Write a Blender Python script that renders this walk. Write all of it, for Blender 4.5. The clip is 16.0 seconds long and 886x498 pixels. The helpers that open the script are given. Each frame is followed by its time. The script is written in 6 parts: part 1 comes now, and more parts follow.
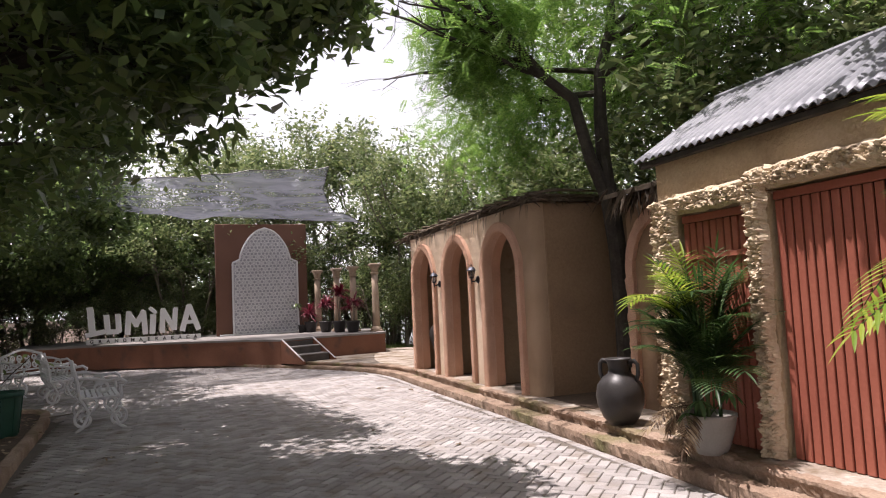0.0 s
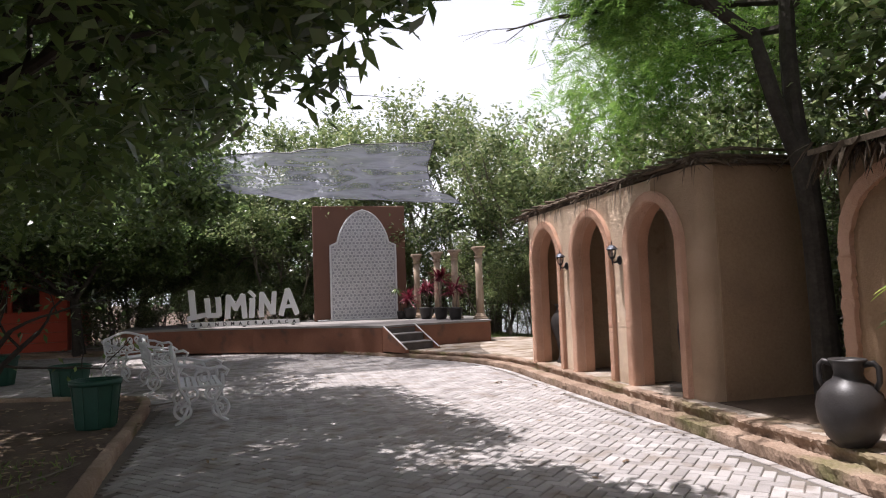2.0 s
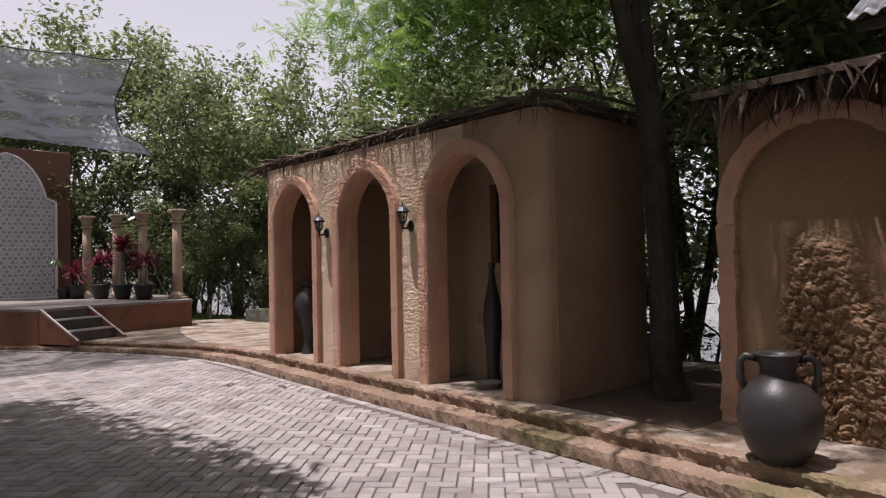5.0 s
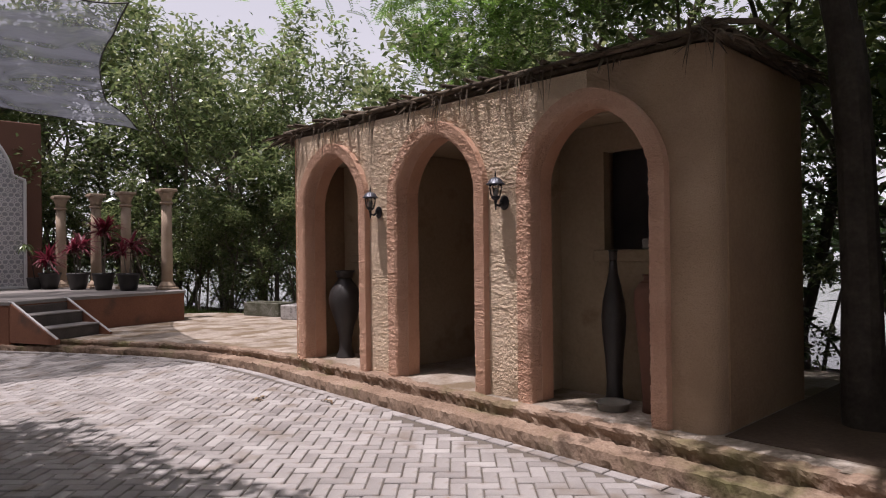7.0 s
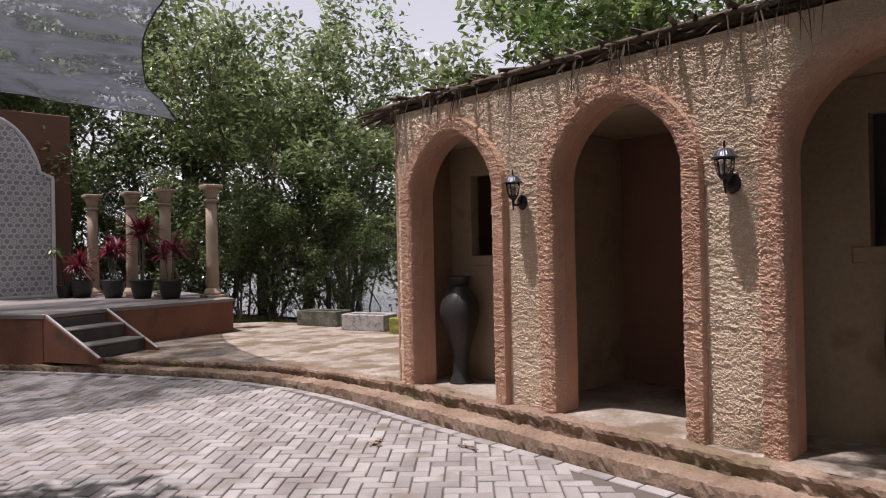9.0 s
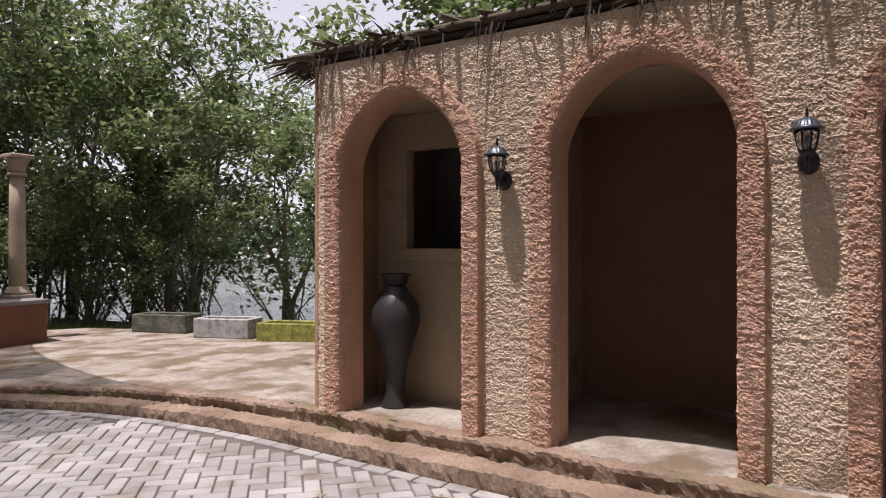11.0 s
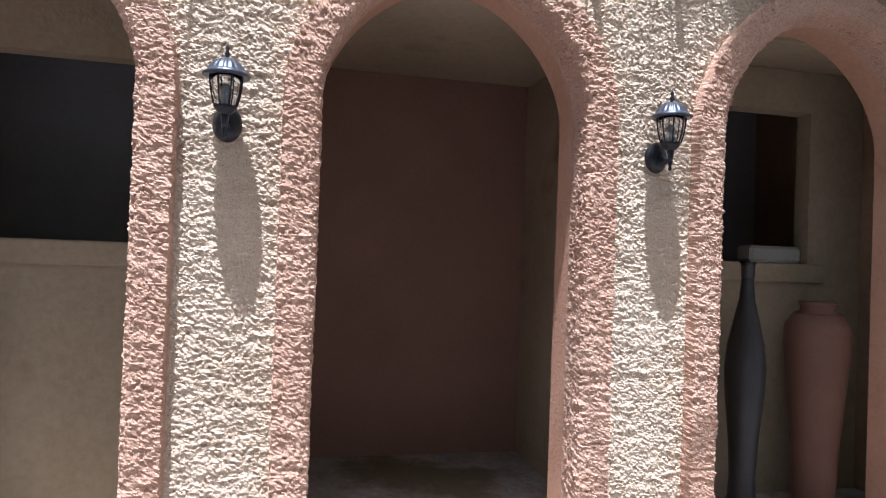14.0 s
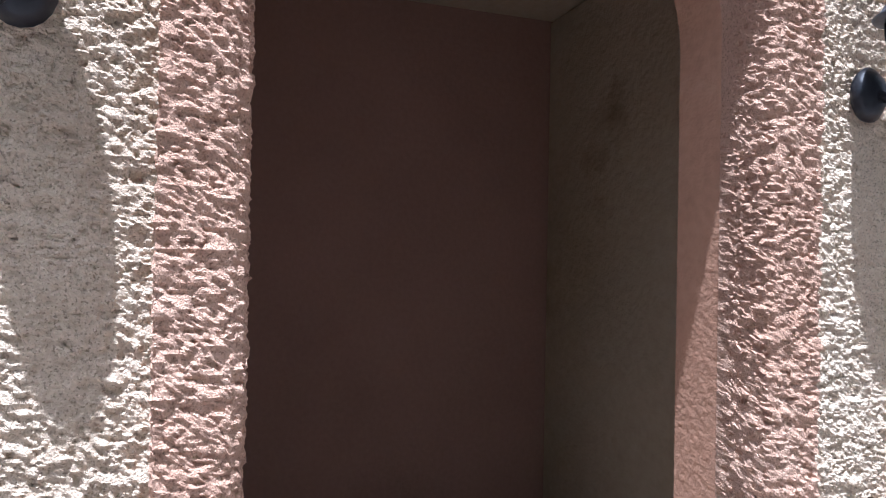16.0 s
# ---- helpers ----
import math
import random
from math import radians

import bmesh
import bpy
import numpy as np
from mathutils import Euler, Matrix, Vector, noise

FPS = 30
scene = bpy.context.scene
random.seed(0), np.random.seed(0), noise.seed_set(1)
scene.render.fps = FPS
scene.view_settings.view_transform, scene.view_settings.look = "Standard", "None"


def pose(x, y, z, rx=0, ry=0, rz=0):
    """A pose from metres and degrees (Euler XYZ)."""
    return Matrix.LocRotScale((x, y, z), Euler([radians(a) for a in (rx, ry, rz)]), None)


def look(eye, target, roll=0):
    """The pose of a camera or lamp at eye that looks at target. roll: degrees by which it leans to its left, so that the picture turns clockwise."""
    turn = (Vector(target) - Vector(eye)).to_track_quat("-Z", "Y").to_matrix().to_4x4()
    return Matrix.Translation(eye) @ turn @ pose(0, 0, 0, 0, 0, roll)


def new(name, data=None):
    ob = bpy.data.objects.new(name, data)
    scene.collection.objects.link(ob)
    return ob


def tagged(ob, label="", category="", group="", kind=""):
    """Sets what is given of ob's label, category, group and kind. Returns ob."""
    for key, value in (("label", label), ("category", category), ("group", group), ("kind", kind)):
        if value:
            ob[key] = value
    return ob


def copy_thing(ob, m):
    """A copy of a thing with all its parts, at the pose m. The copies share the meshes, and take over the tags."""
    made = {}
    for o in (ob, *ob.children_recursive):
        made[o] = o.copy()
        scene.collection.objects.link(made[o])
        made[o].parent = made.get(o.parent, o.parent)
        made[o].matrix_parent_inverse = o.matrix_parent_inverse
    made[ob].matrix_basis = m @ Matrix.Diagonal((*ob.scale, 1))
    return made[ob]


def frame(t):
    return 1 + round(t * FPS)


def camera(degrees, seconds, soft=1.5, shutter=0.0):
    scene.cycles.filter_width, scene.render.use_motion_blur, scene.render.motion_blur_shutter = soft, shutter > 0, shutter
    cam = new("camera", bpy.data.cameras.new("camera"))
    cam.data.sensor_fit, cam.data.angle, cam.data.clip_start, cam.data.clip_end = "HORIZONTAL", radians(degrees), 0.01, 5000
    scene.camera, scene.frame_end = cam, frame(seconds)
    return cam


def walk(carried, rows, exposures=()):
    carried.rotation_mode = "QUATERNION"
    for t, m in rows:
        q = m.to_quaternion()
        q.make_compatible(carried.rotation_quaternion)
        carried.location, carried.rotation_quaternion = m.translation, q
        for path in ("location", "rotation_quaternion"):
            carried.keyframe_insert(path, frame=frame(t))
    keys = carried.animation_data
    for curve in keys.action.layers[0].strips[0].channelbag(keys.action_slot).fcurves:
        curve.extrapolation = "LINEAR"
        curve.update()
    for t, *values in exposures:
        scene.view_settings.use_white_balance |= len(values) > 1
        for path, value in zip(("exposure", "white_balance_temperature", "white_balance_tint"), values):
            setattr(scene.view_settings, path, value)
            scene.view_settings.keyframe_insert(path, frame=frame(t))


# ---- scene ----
cam = camera(66.7, 16.0, soft=1.1)
METRES, EYE, TILT, LEAN, TURN = 13.0, 1.5, 0.0, 0.0, -21.5
ROWS = [
    (0.0, 0.0, 0.0, 0.0, 0.21, 4.45, 2.66),
    (0.5, -0.0146, 0.0237, -0.0008, 4.07, 4.47, 2.43),
    (1.0, -0.0254, 0.0512, -0.0005, 7.69, 4.3, 2.52),
    (1.5, -0.0404, 0.0762, -0.0023, 11.85, 4.17, 2.29),
    (2.0, -0.0506, 0.101, -0.003, 7.42, 3.75, 2.07),
    (2.5, -0.0554, 0.1342, -0.0042, 0.09, 3.21, 1.91),
    (3.0, -0.066, 0.1618, -0.005, -4.87, 2.56, 1.63),
    (3.5, -0.0808, 0.188, -0.0058, -10.6, 2.14, 1.4),
    (6.0, -0.1408, 0.3495, -0.0044, -21.13, 0.65, 0.83),
    (6.5, -0.1502, 0.382, -0.0069, -21.68, 0.57, 0.66),
    (7.0, -0.1579, 0.4201, -0.0065, -22.31, 0.18, 0.66),
    (7.5, -0.1704, 0.4532, -0.0072, -23.34, 0.24, 0.46),
    (8.0, -0.1786, 0.4913, -0.007, -23.48, 0.11, 0.88),
    (8.5, -0.1883, 0.5247, -0.0055, -21.54, 0.45, 1.21),
    (9.0, -0.1991, 0.5584, -0.0053, -21.38, 0.27, 1.2),
    (9.5, -0.1975, 0.5916, -0.0077, -24.62, 0.1, 0.83),
    (12.0, -0.2312, 0.7275, -0.0092, -49.23, -0.06, -0.67),
    (12.5, -0.2215, 0.7527, -0.0073, -58.65, -0.11, -1.32),
    (13.0, -0.2114, 0.7796, -0.0067, -68.45, 0.1, -1.79),
    (13.5, -0.1945, 0.8059, -0.0104, -77.4, 0.53, -2.16),
    (14.0, -0.1759, 0.8333, -0.0099, -81.74, 0.82, -2.09),
    (14.5, -0.1577, 0.8542, -0.0075, -84.35, 0.43, -2.12),
    (15.0, -0.1292, 0.8607, -0.0067, -85.37, 0.8, -1.45),
    (15.5, -0.103, 0.8664, -0.0055, -85.42, 0.59, -1.48),
    (16.0, -0.079, 0.8671, -0.0054, -87.64, 0.6, -1.08),
]
walk(cam, [(t, pose(0, 0, EYE, TILT, LEAN, TURN) @ pose(METRES * x, METRES * y, METRES * z, 90 + pitch, roll, yaw)) for t, x, y, z, yaw, pitch, roll in ROWS],
     [(0.0, -0.04, 6350, 22), (2.2, -0.02, 6080, 19), (3.5, -0.68, 6300, 22), (6.0, -0.68, 6250, 24), (9.5, -0.64, 6150, 22), (12.5, -0.03, 5900, 17), (13.5, 0.46, 5400, 13), (15.0, 0.54, 4900, 12), (16.0, 0.52, 4900, 12)])

# ---- light ----
SUN = Vector((-0.24, 0.10, 1.0)).normalized()
world = bpy.data.worlds.new("world")
scene.world = world
world.use_nodes = True
wn = world.node_tree
sky = wn.nodes.new("ShaderNodeTexSky")
sky.sky_type = "NISHITA"
sky.sun_disc = False
sky.sun_elevation = math.asin(SUN.z)
sky.sun_rotation = math.atan2(SUN.x, SUN.y)
sky.dust_density, sky.air_density = 6.0, 1.0
haze = wn.nodes.new("ShaderNodeMix")
haze.data_type = "RGBA"
# bright humid haze, thinning towards the zenith
aim = wn.nodes.new("ShaderNodeTexCoord")
apart = wn.nodes.new("ShaderNodeSeparateXYZ")
fall = wn.nodes.new("ShaderNodeMapRange")
fall.inputs[1].default_value, fall.inputs[2].default_value, fall.inputs[3].default_value, fall.inputs[4].default_value = 0.0, 1.0, 0.95, 0.12
wn.links.new(aim.outputs["Generated"], apart.inputs[0])
wn.links.new(apart.outputs["Z"], fall.inputs[0])
wn.links.new(fall.outputs[0], haze.inputs[0])
haze.inputs[7].default_value = (13.6, 13.5, 13.4, 1)
wn.links.new(sky.outputs[0], haze.inputs[6])
wn.links.new(haze.outputs[2], wn.nodes["Background"].inputs[0])
wn.nodes["Background"].inputs[1].default_value = 0.110
sun = new("sun", bpy.data.lights.new("sun", "SUN"))
sun.data.energy, sun.data.angle, sun.data.color = 8.2, radians(0.6), (1.0, 0.95, 0.87)
sun.matrix_world = look(SUN * 60, (0, 0, 0))


# ---- materials ----
def shade(name, colors, scale=6.0, rough=0.85, bump=0.3, fine=60.0, bump_scale=None, metal=0.0, island=0.0, obj=0.0, spots=None, dist=0.01):
    """Two scales of noise over a ramp of colours, with relief; island and obj vary single pieces."""
    m = bpy.data.materials.new(name)
    m.use_nodes = True
    n, l = m.node_tree.nodes, m.node_tree.links
    b = n["Principled BSDF"]
    co = n.new("ShaderNodeTexCoord")
    big = n.new("ShaderNodeTexNoise")
    big.inputs["Scale"].default_value, big.inputs["Detail"].default_value = scale, 8
    small = n.new("ShaderNodeTexNoise")
    small.inputs["Scale"].default_value, small.inputs["Detail"].default_value = fine, 4
    for t in (big, small):
        l.new(co.outputs["Object"], t.inputs["Vector"])
    mix = n.new("ShaderNodeMath")
    mix.operation = "MULTIPLY_ADD"
    l.new(small.outputs["Fac"], mix.inputs[0])
    mix.inputs[1].default_value = 0.45
    add = n.new("ShaderNodeMath")
    add.operation = "MULTIPLY"
    l.new(big.outputs["Fac"], add.inputs[0])
    add.inputs[1].default_value = 0.75
    l.new(add.outputs[0], mix.inputs[2])
    last = mix.outputs[0]
    for on, amount, node, out in ((island, island, "ShaderNodeNewGeometry", "Random Per Island"), (obj, obj, "ShaderNodeObjectInfo", "Random")):
        if on:
            r = n.new(node)
            k = n.new("ShaderNodeMath")
            k.operation = "MULTIPLY_ADD"
            l.new(r.outputs[out], k.inputs[0])
            k.inputs[1].default_value = amount
            s = n.new("ShaderNodeMath")
            s.operation = "SUBTRACT"
            l.new(last, s.inputs[0])
            s.inputs[1].default_value = amount / 2
            l.new(s.outputs[0], k.inputs[2])
            last = k.outputs[0]
    ramp = n.new("ShaderNodeValToRGB")
    e = ramp.color_ramp.elements
    while len(e) < len(colors):
        e.new(0.5)
    for i, c in enumerate(colors):
        e[i].position = 0.3 + 0.6 * i / max(1, len(colors) - 1) if len(colors) > 1 else 0.5
        e[i].color = (*c, 1)
    l.new(last, ramp.inputs[0])
    color = ramp.outputs[0]
    if spots:
        sc, lo, hi, c = spots
        sp = n.new("ShaderNodeTexNoise")
        sp.inputs["Scale"].default_value, sp.inputs["Detail"].default_value = sc, 6
        l.new(co.outputs["Object"], sp.inputs["Vector"])
        sr = n.new("ShaderNodeMapRange")
        sr.inputs[1].default_value, sr.inputs[2].default_value = lo, hi
        l.new(sp.outputs["Fac"], sr.inputs[0])
        mc = n.new("ShaderNodeMix")
        mc.data_type = "RGBA"
        l.new(sr.outputs[0], mc.inputs[0])
        l.new(color, mc.inputs[6])
        mc.inputs[7].default_value = (*c, 1)
        color = mc.outputs[2]
    l.new(color, b.inputs["Base Color"])
    b.inputs["Roughness"].default_value, b.inputs["Metallic"].default_value = rough, metal
    b.inputs["Specular IOR Level"].default_value = 0.35
    if bump:
        bt = n.new("ShaderNodeTexNoise")
        bt.inputs["Scale"].default_value, bt.inputs["Detail"].default_value = bump_scale or fine, 6
        l.new(co.outputs["Object"], bt.inputs["Vector"])
        bn = n.new("ShaderNodeBump")
        bn.inputs["Strength"].default_value, bn.inputs["Distance"].default_value = bump, dist
        l.new(bt.outputs["Fac"], bn.inputs["Height"])
        l.new(bn.outputs[0], b.inputs["Normal"])
    return m


def leafy(name, colors, through_light=0.35, rough=0.45):
    """Leaves: each its own tone, some light passing through."""
    m = bpy.data.materials.new(name)
    m.use_nodes = True
    n, l = m.node_tree.nodes, m.node_tree.links
    b, out = n["Principled BSDF"], n["Material Output"]
    g = n.new("ShaderNodeNewGeometry")
    ramp = n.new("ShaderNodeValToRGB")
    e = ramp.color_ramp.elements
    while len(e) < len(colors):
        e.new(0.5)
    for i, c in enumerate(colors):
        e[i].position = i / (len(colors) - 1)
        e[i].color = (*c, 1)
    l.new(g.outputs["Random Per Island"], ramp.inputs[0])
    l.new(ramp.outputs[0], b.inputs["Base Color"])
    b.inputs["Roughness"].default_value = rough
    b.inputs["Specular IOR Level"].default_value = 0.4
    tr = n.new("ShaderNodeBsdfTranslucent")
    hs = n.new("ShaderNodeHueSaturation")
    hs.inputs["Value"].default_value, hs.inputs["Saturation"].default_value = 1.75, 1.0
    l.new(ramp.outputs[0], hs.inputs["Color"])
    l.new(hs.outputs[0], tr.inputs[0])
    mx = n.new("ShaderNodeMixShader")
    mx.inputs[0].default_value = through_light
    l.new(b.outputs[0], mx.inputs[1])
    l.new(tr.outputs[0], mx.inputs[2])
    l.new(mx.outputs[0], out.inputs[0])
    return m


# fine dark speckle in STUCCO and PINK paints in the shade of small pits
STUCCO = shade("rough_stucco", [(0.60, 0.44, 0.31), (0.79, 0.62, 0.46), (0.87, 0.72, 0.56)], 1.6, 0.95, 0.75, 120, 300, dist=0.02, spots=(210, 0.55, 0.68, (0.40, 0.295, 0.21)))
# near bay: smoother ochre plaster, its colour also darkened for tree shade
STUCCO_END = shade("smoother_shaded_end_stucco", [(0.34, 0.225, 0.145), (0.45, 0.315, 0.21), (0.53, 0.385, 0.27)], 1.6, 0.95, 0.8, 90, 200, dist=0.02, spots=(1.3, 0.52, 0.75, (0.34, 0.235, 0.155)))
PINK = shade("pink_stucco", [(0.49, 0.28, 0.19), (0.66, 0.41, 0.29), (0.75, 0.50, 0.37)], 2.2, 0.95, 0.75, 120, 300, dist=0.02, spots=(210, 0.55, 0.68, (0.34, 0.19, 0.13)))
REVEAL = shade("pink_plaster", [(0.36, 0.19, 0.12), (0.48, 0.265, 0.17), (0.53, 0.31, 0.21)], 2.5, 0.9, 0.35, 40, 70)
# ochre also darkened to hold the trees' shade on the side wall
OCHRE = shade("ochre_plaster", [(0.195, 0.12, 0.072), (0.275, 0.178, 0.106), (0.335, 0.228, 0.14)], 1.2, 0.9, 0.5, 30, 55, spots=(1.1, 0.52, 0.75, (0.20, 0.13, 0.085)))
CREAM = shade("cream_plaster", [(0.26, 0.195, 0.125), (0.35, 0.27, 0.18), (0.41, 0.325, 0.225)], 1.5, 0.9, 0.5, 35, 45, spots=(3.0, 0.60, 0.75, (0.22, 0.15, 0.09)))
MAROON = shade("maroon_paint", [(0.225, 0.125, 0.092), (0.315, 0.18, 0.135)], 2.0, 0.8, 0.2, 50)
# plain grey for the rear walls of the two side rooms
ROOM_GREY = shade("dark_grey_plaster", [(0.22, 0.21, 0.205), (0.30, 0.285, 0.28)], 2.0, 0.9, 0.3, 40)
PAVER = shade("grey_paver", [(0.19, 0.172, 0.163), (0.305, 0.284, 0.271), (0.425, 0.40, 0.385)], 2.3, 0.85, 0.5, 120, 90, island=0.30, dist=0.006, spots=(3.1, 0.53, 0.72, (0.20, 0.165, 0.135)))
PAVER_PIECE = shade("grey_paver_piece", [(0.19, 0.172, 0.163), (0.305, 0.284, 0.271), (0.425, 0.40, 0.385)], 2.3, 0.85, 0.5, 120, 90, obj=0.30, dist=0.006, spots=(9, 0.56, 0.76, (0.22, 0.18, 0.15)))
JOINT = shade("paver_joint_sand", [(0.10, 0.085, 0.07), (0.16, 0.14, 0.12)], 3, 0.95, 0.4, 80)
KERB = shade("worn_kerb_concrete", [(0.13, 0.085, 0.058), (0.25, 0.175, 0.125), (0.40, 0.31, 0.24)], 2.4, 0.95, 0.8, 50, 40, spots=(1.7, 0.55, 0.72, (0.13, 0.12, 0.05)))
TERRACE = shade("terrace_concrete", [(0.16, 0.125, 0.095), (0.31, 0.262, 0.215), (0.50, 0.455, 0.40)], 3.2, 0.9, 0.9, 28, 24, dist=0.02, spots=(2.6, 0.47, 0.60, (0.17, 0.125, 0.08)))
SOIL = shade("garden_soil", [(0.05, 0.035, 0.025), (0.10, 0.07, 0.05), (0.16, 0.12, 0.08)], 1.2, 0.95, 0.8, 40)
STAGE_RED = shade("stage_red_plaster", [(0.12, 0.052, 0.034), (0.19, 0.082, 0.048), (0.25, 0.115, 0.07)], 1.3, 0.85, 0.3, 40, spots=(2.4, 0.56, 0.74, (0.09, 0.055, 0.042)))
STEP_DARK = shade("dark_step_concrete", [(0.045, 0.036, 0.032), (0.085, 0.07, 0.062), (0.13, 0.11, 0.10)], 4.0, 0.9, 0.4, 40)
# lighter ochre for the gatehouse, since OCHRE has shade in its tone
GATE_PLASTER = shade("rough_gatehouse_plaster", [(0.33, 0.235, 0.14), (0.46, 0.34, 0.21), (0.55, 0.42, 0.28)], 1.6, 0.95, 0.9, 45, 30, dist=0.02, spots=(2.2, 0.54, 0.75, (0.25, 0.17, 0.10)))
STAGE_TOP = shade("stage_concrete", [(0.17, 0.155, 0.145), (0.27, 0.25, 0.235)], 1.0, 0.9, 0.3, 40)
SLAB = shade("brown_wall_paint", [(0.11, 0.055, 0.037), (0.17, 0.085, 0.056)], 1.0, 0.85, 0.2, 40)
WHITE = shade("white_plaster", [(0.56, 0.55, 0.55), (0.72, 0.71, 0.71)], 2.0, 0.8, 0.15, 50)
# greyer than WHITE: shade of the lattice recesses is in this colour
PANEL_GROUND = shade("recess_shade_plaster", [(0.30, 0.30, 0.32), (0.40, 0.40, 0.41)], 2.0, 0.85, 0.2, 50)
WHITE_METAL = shade("white_painted_iron", [(0.48, 0.48, 0.49), (0.66, 0.66, 0.66)], 6.0, 0.5, 0.1, 50)
COLUMN = shade("sandstone_column", [(0.29, 0.21, 0.145), (0.44, 0.345, 0.26)], 4.0, 0.9, 0.4, 60)
BLACK_METAL = shade("black_cast_metal", [(0.012, 0.012, 0.016), (0.03, 0.03, 0.035)], 20, 0.4, 0.1, 60, metal=0.3)
CAP_METAL = shade("grey_cast_metal", [(0.05, 0.055, 0.07), (0.09, 0.095, 0.115)], 20, 0.35, 0.1, 60, metal=0.5)
BLACK_POT = shade("black_clay", [(0.022, 0.020, 0.020), (0.045, 0.040, 0.038)], 5, 0.42, 0.12, 60)
RED_CLAY = shade("red_clay", [(0.105, 0.050, 0.034), (0.165, 0.078, 0.050)], 4, 0.7, 0.2, 60)
GREY_POT = shade("grey_pot_cement", [(0.22, 0.205, 0.185), (0.33, 0.31, 0.28)], 5, 0.8, 0.2, 60)
RED_PAINT = shade("red_brown_gate_paint", [(0.29, 0.085, 0.055), (0.37, 0.115, 0.075), (0.42, 0.145, 0.095)], 1.5, 0.55, 0.15, 40)
# backing red painted near black to give the slat gaps their shade
RED_DARK = shade("gap_shade_red", [(0.05, 0.015, 0.012), (0.08, 0.02, 0.015)], 2, 0.8, 0.1, 30)
RED_KIOSK = shade("orange_red_kiosk_paint", [(0.38, 0.05, 0.025), (0.48, 0.075, 0.035)], 1.0, 0.6, 0.1, 30)
STONE = shade("rubble_stone", [(0.36, 0.27, 0.18), (0.55, 0.44, 0.31), (0.68, 0.58, 0.44)], 3.0, 0.95, 0.8, 40, 60)
ROOF = shade("grey_corrugated_sheet", [(0.10, 0.105, 0.12), (0.18, 0.185, 0.205), (0.27, 0.275, 0.295)], 1.6, 0.55, 0.1, 12, metal=0.25)
THATCH = shade("dry_palm_thatch", [(0.045, 0.033, 0.025), (0.095, 0.072, 0.052), (0.18, 0.14, 0.10)], 4, 0.95, 0.4, 60, island=0.5)
BARK = shade("dark_bark", [(0.025, 0.020, 0.017), (0.050, 0.042, 0.035), (0.085, 0.072, 0.060)], 6, 0.95, 0.9, 30, 25)
PALE_BARK = shade("grey_bark", [(0.12, 0.10, 0.08), (0.22, 0.19, 0.15)], 5, 0.95, 0.6, 30)
GREEN_BIN = shade("dark_green_plastic", [(0.012, 0.05, 0.035), (0.02, 0.075, 0.05)], 6, 0.5, 0.05, 40)
MOSS_BOX = shade("mossy_concrete", [(0.04, 0.055, 0.03), (0.10, 0.10, 0.07), (0.30, 0.29, 0.27)], 5, 0.95, 0.5, 40)
PAINT_BOX = shade("peeling_white_planter", [(0.03, 0.028, 0.026), (0.38, 0.36, 0.35), (0.50, 0.48, 0.47)], 12, 0.9, 0.3, 40)
YELLOW_BOX = shade("yellow_green_planter", [(0.04, 0.045, 0.025), (0.22, 0.22, 0.05), (0.48, 0.44, 0.09)], 14, 0.9, 0.3, 40)
SIGN_WHITE = shade("sign_white_paint", [(0.68, 0.68, 0.67), (0.80, 0.80, 0.79)], 3, 0.6, 0.05, 40)
DARK_TEXT = shade("sign_dark_paint", [(0.02, 0.02, 0.02), (0.03, 0.03, 0.03)], 3, 0.6, 0.05, 40)
FROST = shade("frosted_lamp_tube", [(0.55, 0.55, 0.53), (0.62, 0.62, 0.60)], 9, 0.6, 0.02, 60)
DRY_LEAF = leafy("dry_leaves", [(0.05, 0.03, 0.018), (0.13, 0.08, 0.045), (0.24, 0.17, 0.10), (0.34, 0.27, 0.18)], 0.1, 0.8)
LEAF_DARK = leafy("broad_dark_leaves", [(0.058, 0.090, 0.036), (0.098, 0.148, 0.050), (0.155, 0.210, 0.068)], 0.42, 0.28)
LEAF_MID = leafy("mangrove_leaves", [(0.060, 0.088, 0.036), (0.105, 0.148, 0.056), (0.165, 0.205, 0.080), (0.260, 0.280, 0.135)], 0.37, 0.28)
LEAF_FEATHER = leafy("feathery_leaves", [(0.085, 0.155, 0.036), (0.140, 0.245, 0.052), (0.220, 0.330, 0.078)], 0.52)
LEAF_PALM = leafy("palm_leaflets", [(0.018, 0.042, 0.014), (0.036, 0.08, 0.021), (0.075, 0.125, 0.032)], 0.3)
# paler, yellower copy of LEAF_PALM with sunlight put into the colour
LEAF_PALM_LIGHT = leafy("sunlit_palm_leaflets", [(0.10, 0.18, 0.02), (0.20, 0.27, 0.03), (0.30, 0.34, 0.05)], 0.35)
LEAF_BROAD = leafy("glossy_broad_leaves", [(0.05, 0.10, 0.035), (0.09, 0.16, 0.06)], 0.2, 0.25)
LEAF_RED = leafy("red_cordyline_leaves", [(0.09, 0.012, 0.02), (0.18, 0.022, 0.04), (0.07, 0.02, 0.025)], 0.3)
GRASS = leafy("grass_blades", [(0.06, 0.10, 0.025), (0.11, 0.16, 0.04), (0.18, 0.20, 0.07)], 0.3)
FAR_LEAF = leafy("far_shore_leaves", [(0.05, 0.10, 0.03), (0.09, 0.15, 0.05)], 0.3)

